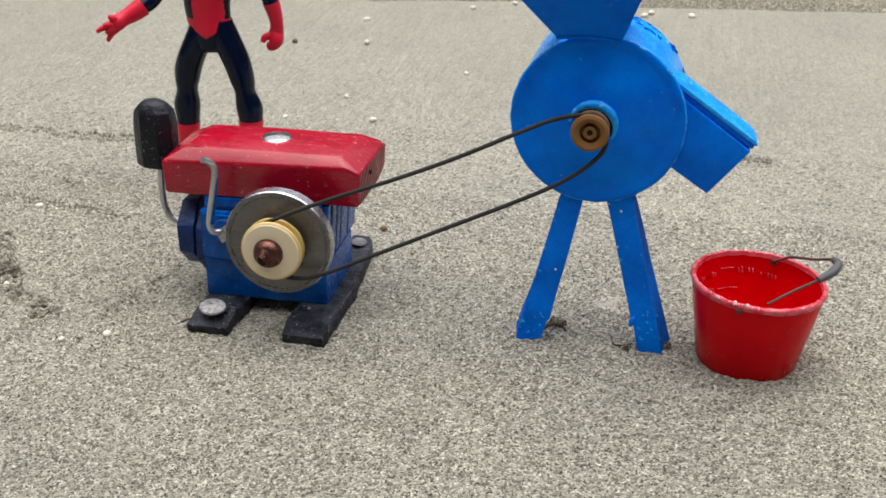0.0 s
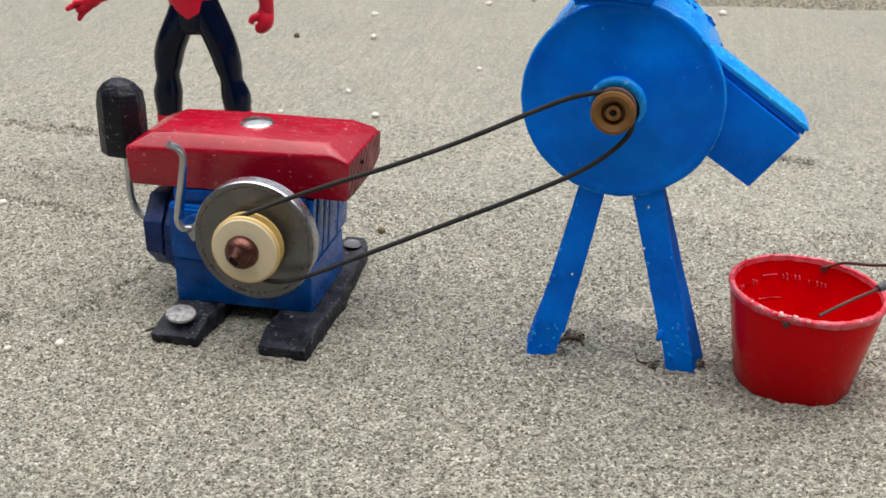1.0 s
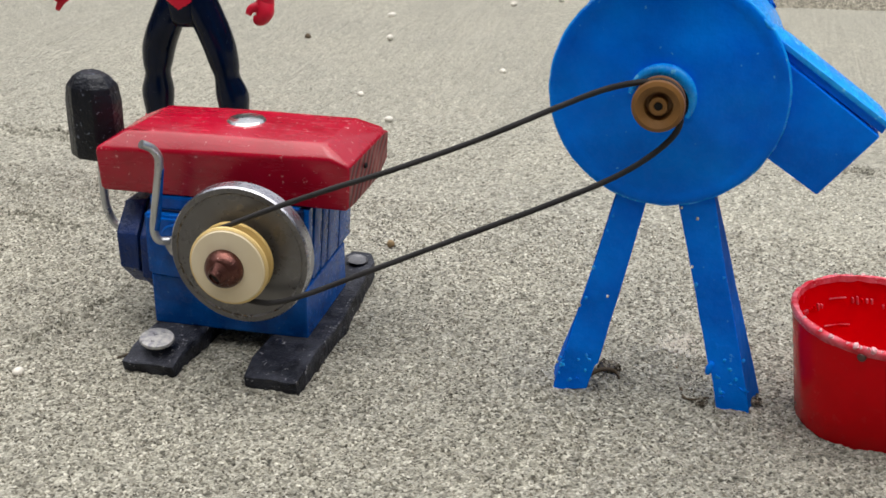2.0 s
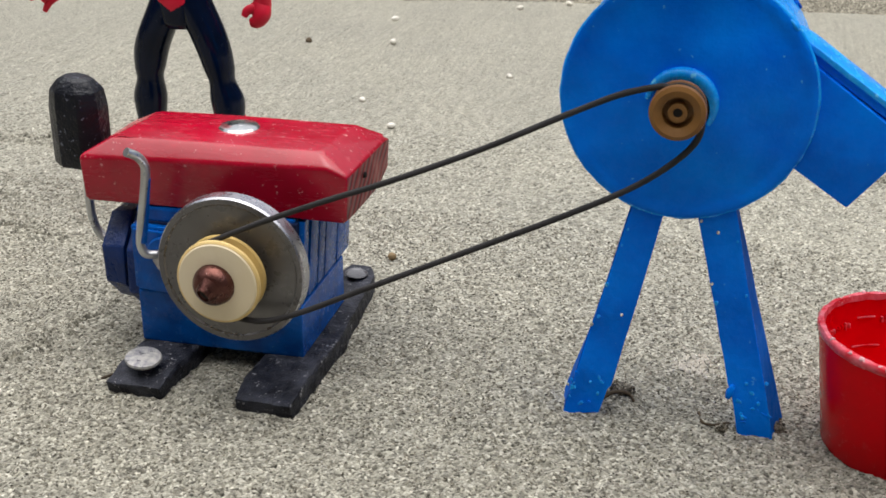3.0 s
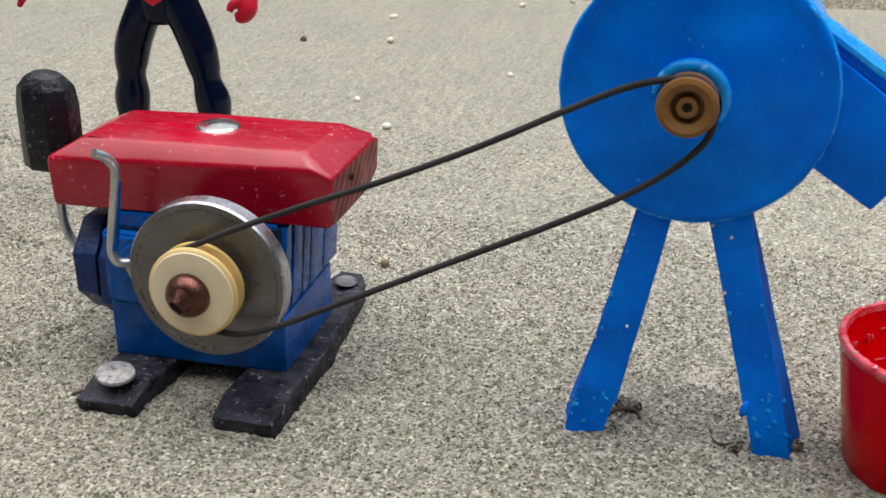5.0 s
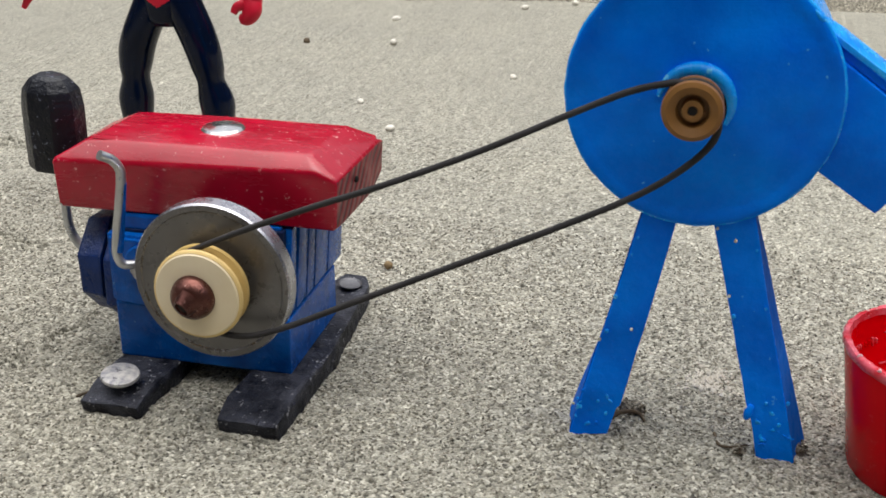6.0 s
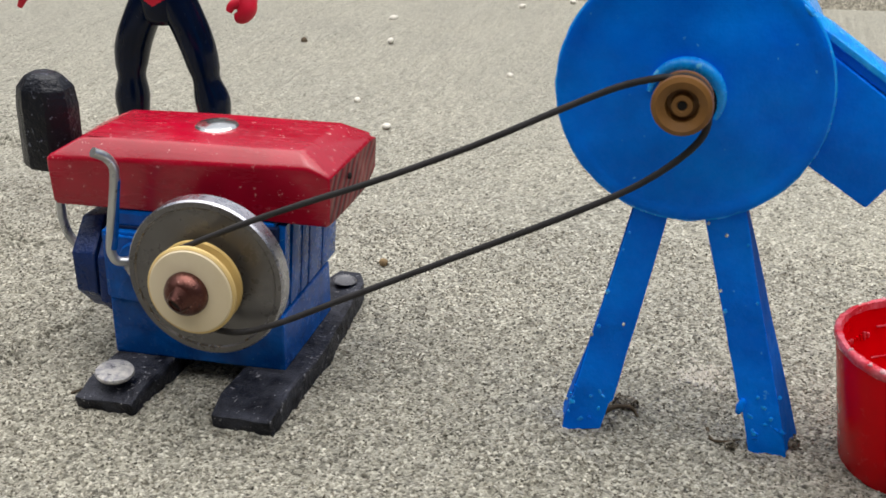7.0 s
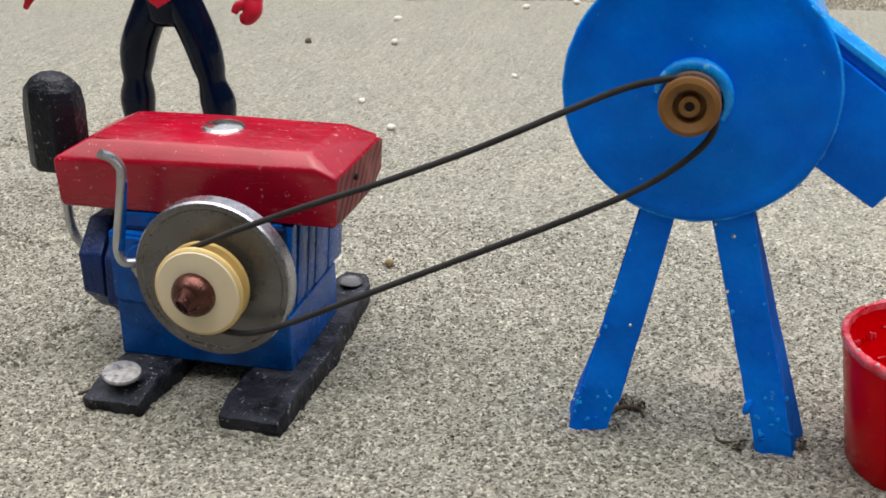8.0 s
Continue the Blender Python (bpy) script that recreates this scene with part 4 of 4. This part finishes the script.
for x, y, r in ((-0.0339, -0.0403, 0.0021), (-0.0529, -0.0482, 0.0016), (-0.1388, 0.0950, 0.0020), (-0.1074, 0.0008, 0.0020), (-0.0198, 0.3272, 0.0022), (0.0120, 0.2795, 0.0021), (-0.0493, 0.2758, 0.0017),
                (0.0550, 0.4017, 0.0021), (-0.0400, 0.4653, 0.0026), (-0.0605, 0.5431, 0.0028), (0.2209, 0.6146, 0.0030), (0.1791, 0.6089, 0.0030), (0.1850, 0.6200, 0.0028), (0.0250, 0.600, 0.0026), (0.0600, 0.625, 0.0026)):
    bead(x, y, r)

for x, y, r, m, lab in ((0.0627, 0.1050, 0.0018, PEBBLE, "small tan pebble on the sand"), (-0.1001, 0.4591, 0.0024, TWIG, "small dark pebble on the sand"), (0.105, 0.48, 0.0018, TWIG, "small dark pebble on the sand")):
    bm = bmesh.new()
    bmesh.ops.create_icosphere(bm, subdivisions=2, radius=r)
    bmesh.ops.translate(bm, verts=bm.verts, vec=(x, y, ground_z(x, y) + r * 0.5))
    tagged(part("pebble", worn(bm, 1, r * 0.3, 500, 0), m, None, smooth=50), lab, "pebble")


def clump(x, y, r, seed, mat=CLOD_SHADE, shape=(1.15, 0.85, 0.55), turn=None):
    random.seed(seed)
    bm, gz = bmesh.new(), ground_z(x, y)
    bmesh.ops.create_icosphere(bm, subdivisions=4, radius=r * 0.8)
    bmesh.ops.transform(bm, matrix=Matrix.LocRotScale((x, y, gz + r * 0.12), Euler((0, 0, random.uniform(0, 6.28) if turn is None else turn)), shape), verts=bm.verts)
    worn(bm, 1, r * 0.55, 1.3 / r, 0)
    worn(bm, 1, r * 0.22, 4.5 / r, 0)
    tagged(part("sand_clod", worn(bm, 1, r * 0.10, 12 / r, 0), mat, None, smooth=25), "crumbly dark brown clod of sand, painted shade where it lies in tracks", "clod")


clump(-0.0735, -0.0275, 0.0066, 1)
clump(-0.0800, -0.0180, 0.0042, 6)
for i in range(8):  # dark clods standing in for wedge shadows of the tyre track's teeth
    clump(-0.138 + i * 0.0055, 0.0505 - i * 0.0087, 0.0036 + 0.0006 * (i % 3), 30 + i, CLOD_SHADE, (2.0, 0.50, 0.75), -0.15 + 0.2 * (i % 2))
# dark lumps that paint the shade in the wheel marks and furrows
for i, (x, y, r) in enumerate(((-0.221, 0.213, 0.0040), (-0.199, 0.215, 0.0032), (-0.183, 0.2115, 0.0042), (-0.169, 0.2118, 0.0036), (-0.158, 0.211, 0.0040), (-0.146, 0.2095, 0.0044), (-0.136, 0.210, 0.0036),
                               (-0.160, 0.103, 0.0030), (-0.146, 0.101, 0.0036), (-0.132, 0.099, 0.0030), (-0.114, 0.095, 0.0028), (-0.109, 0.0995, 0.0034), (-0.101, 0.093, 0.0034), (-0.090, 0.0892, 0.0038), (-0.138, 0.1325, 0.0034), (0.266, 0.2605, 0.0030))):
    clump(x, y, r, 50 + i, TRACK_SHADE, (1.9, 0.48, 0.55), 0.15 + 0.2 * (i % 3))
clump(0.1700, 0.0135, 0.0042, 2)
clump(0.2205, 0.0060, 0.0040, 3)
clump(0.2035, -0.0010, 0.0030, 4)


def twig(points, r):
    pts = [(x, y, ground_z(x, y) + h) for x, y, h in points]
    tagged(part("twig", tube(pts, lambda s: r * (1 - 0.5 * s), 7, rough=0.3), TWIG, None, smooth=60), "thin dry brown twig on the sand", "twig")


twig([(0.1640, 0.0030, 0.0030), (0.1675, 0.0080, 0.0022), (0.1720, 0.0110, 0.0010), (0.1745, 0.0095, 0.0004)], 0.0009)
twig([(0.1960, 0.0080, 0.0005), (0.1975, 0.0020, 0.0008), (0.2010, -0.0010, 0.0008), (0.2060, -0.0005, 0.0015)], 0.0006)
twig([(-0.0060, -0.0200, 0.0004), (-0.0030, -0.0170, 0.0012), (-0.0005, -0.0160, 0.0016)], 0.0005)


def scatter(name, count, box, size, mat, label, seed, heap=False):
    """Loose sand grains as one mesh of small tetra-like lumps."""
    rng = np.random.RandomState(seed)
    gx, gy = rng.uniform(box[0], box[1], count), rng.uniform(box[2], box[3], count)
    if heap:
        gx, gy = rng.normal((box[0] + box[1]) / 2, (box[1] - box[0]) / 4, count), rng.normal((box[2] + box[3]) / 2, (box[3] - box[2]) / 4, count)
    gz = sand_height(gx[None], gy[None])[0]
    unit = np.array([(1, 0, 0), (-0.6, 0.8, 0), (-0.6, -0.8, 0.1), (0, 0.1, 0.9), (0.1, 0, -0.7)])
    tris = np.array([(0, 1, 3), (1, 2, 3), (2, 0, 3), (1, 0, 4), (2, 1, 4), (0, 2, 4)])
    s = rng.uniform(0.5, 1.0, count) * size
    w = rng.uniform(0, 6.283, count)
    st = 1 + 0.6 * rng.rand(count)
    ux, uy, uz = unit[:, 0][None] * st[:, None], unit[:, 1][None], unit[:, 2][None]
    px = (ux * np.cos(w)[:, None] - uy * np.sin(w)[:, None]) * s[:, None] + gx[:, None]
    py = (ux * np.sin(w)[:, None] + uy * np.cos(w)[:, None]) * s[:, None] + gy[:, None]
    pz = uz * s[:, None] * np.ones_like(px) + gz[:, None] + s[:, None] * 0.35
    co_ = np.stack([px, py, pz], -1).reshape(-1, 3)
    fc = (tris[None] + 5 * np.arange(count)[:, None, None]).reshape(-1, 3)
    me = bpy.data.meshes.new(name)
    me.from_pydata(co_.tolist(), [], fc.tolist())
    me.materials.append(mat)
    me.update()
    tagged(new(name, me), label, "sand", kind="stuff")


def grain_material(name):
    m, t, b = nodes_of(name)
    g = t.nodes.new("ShaderNodeNewGeometry")
    c = ramp(t, g.outputs["Random Per Island"], [(0.0, (0.05, 0.044, 0.033)), (0.3, (0.185, 0.167, 0.130)), (0.7, (0.31, 0.285, 0.225)), (0.92, (0.42, 0.39, 0.325)), (1.0, (0.64, 0.61, 0.55))])
    t.links.new(c, b.inputs["Base Color"])
    b.inputs["Roughness"].default_value = 0.8
    return m


GRAIN = grain_material("loose_grains")
scatter("loose_sand_grains", 60000, (-0.26, 0.36, -0.20, 0.16), 0.00055, GRAIN, "loose coarse grains of tan, grey and white sand", 3)
scatter("pale_grains", 190, (0.184, 0.201, 0.031, 0.051), 0.0010, FOAM, "small patch of pale crushed grain on the sand", 4, True)
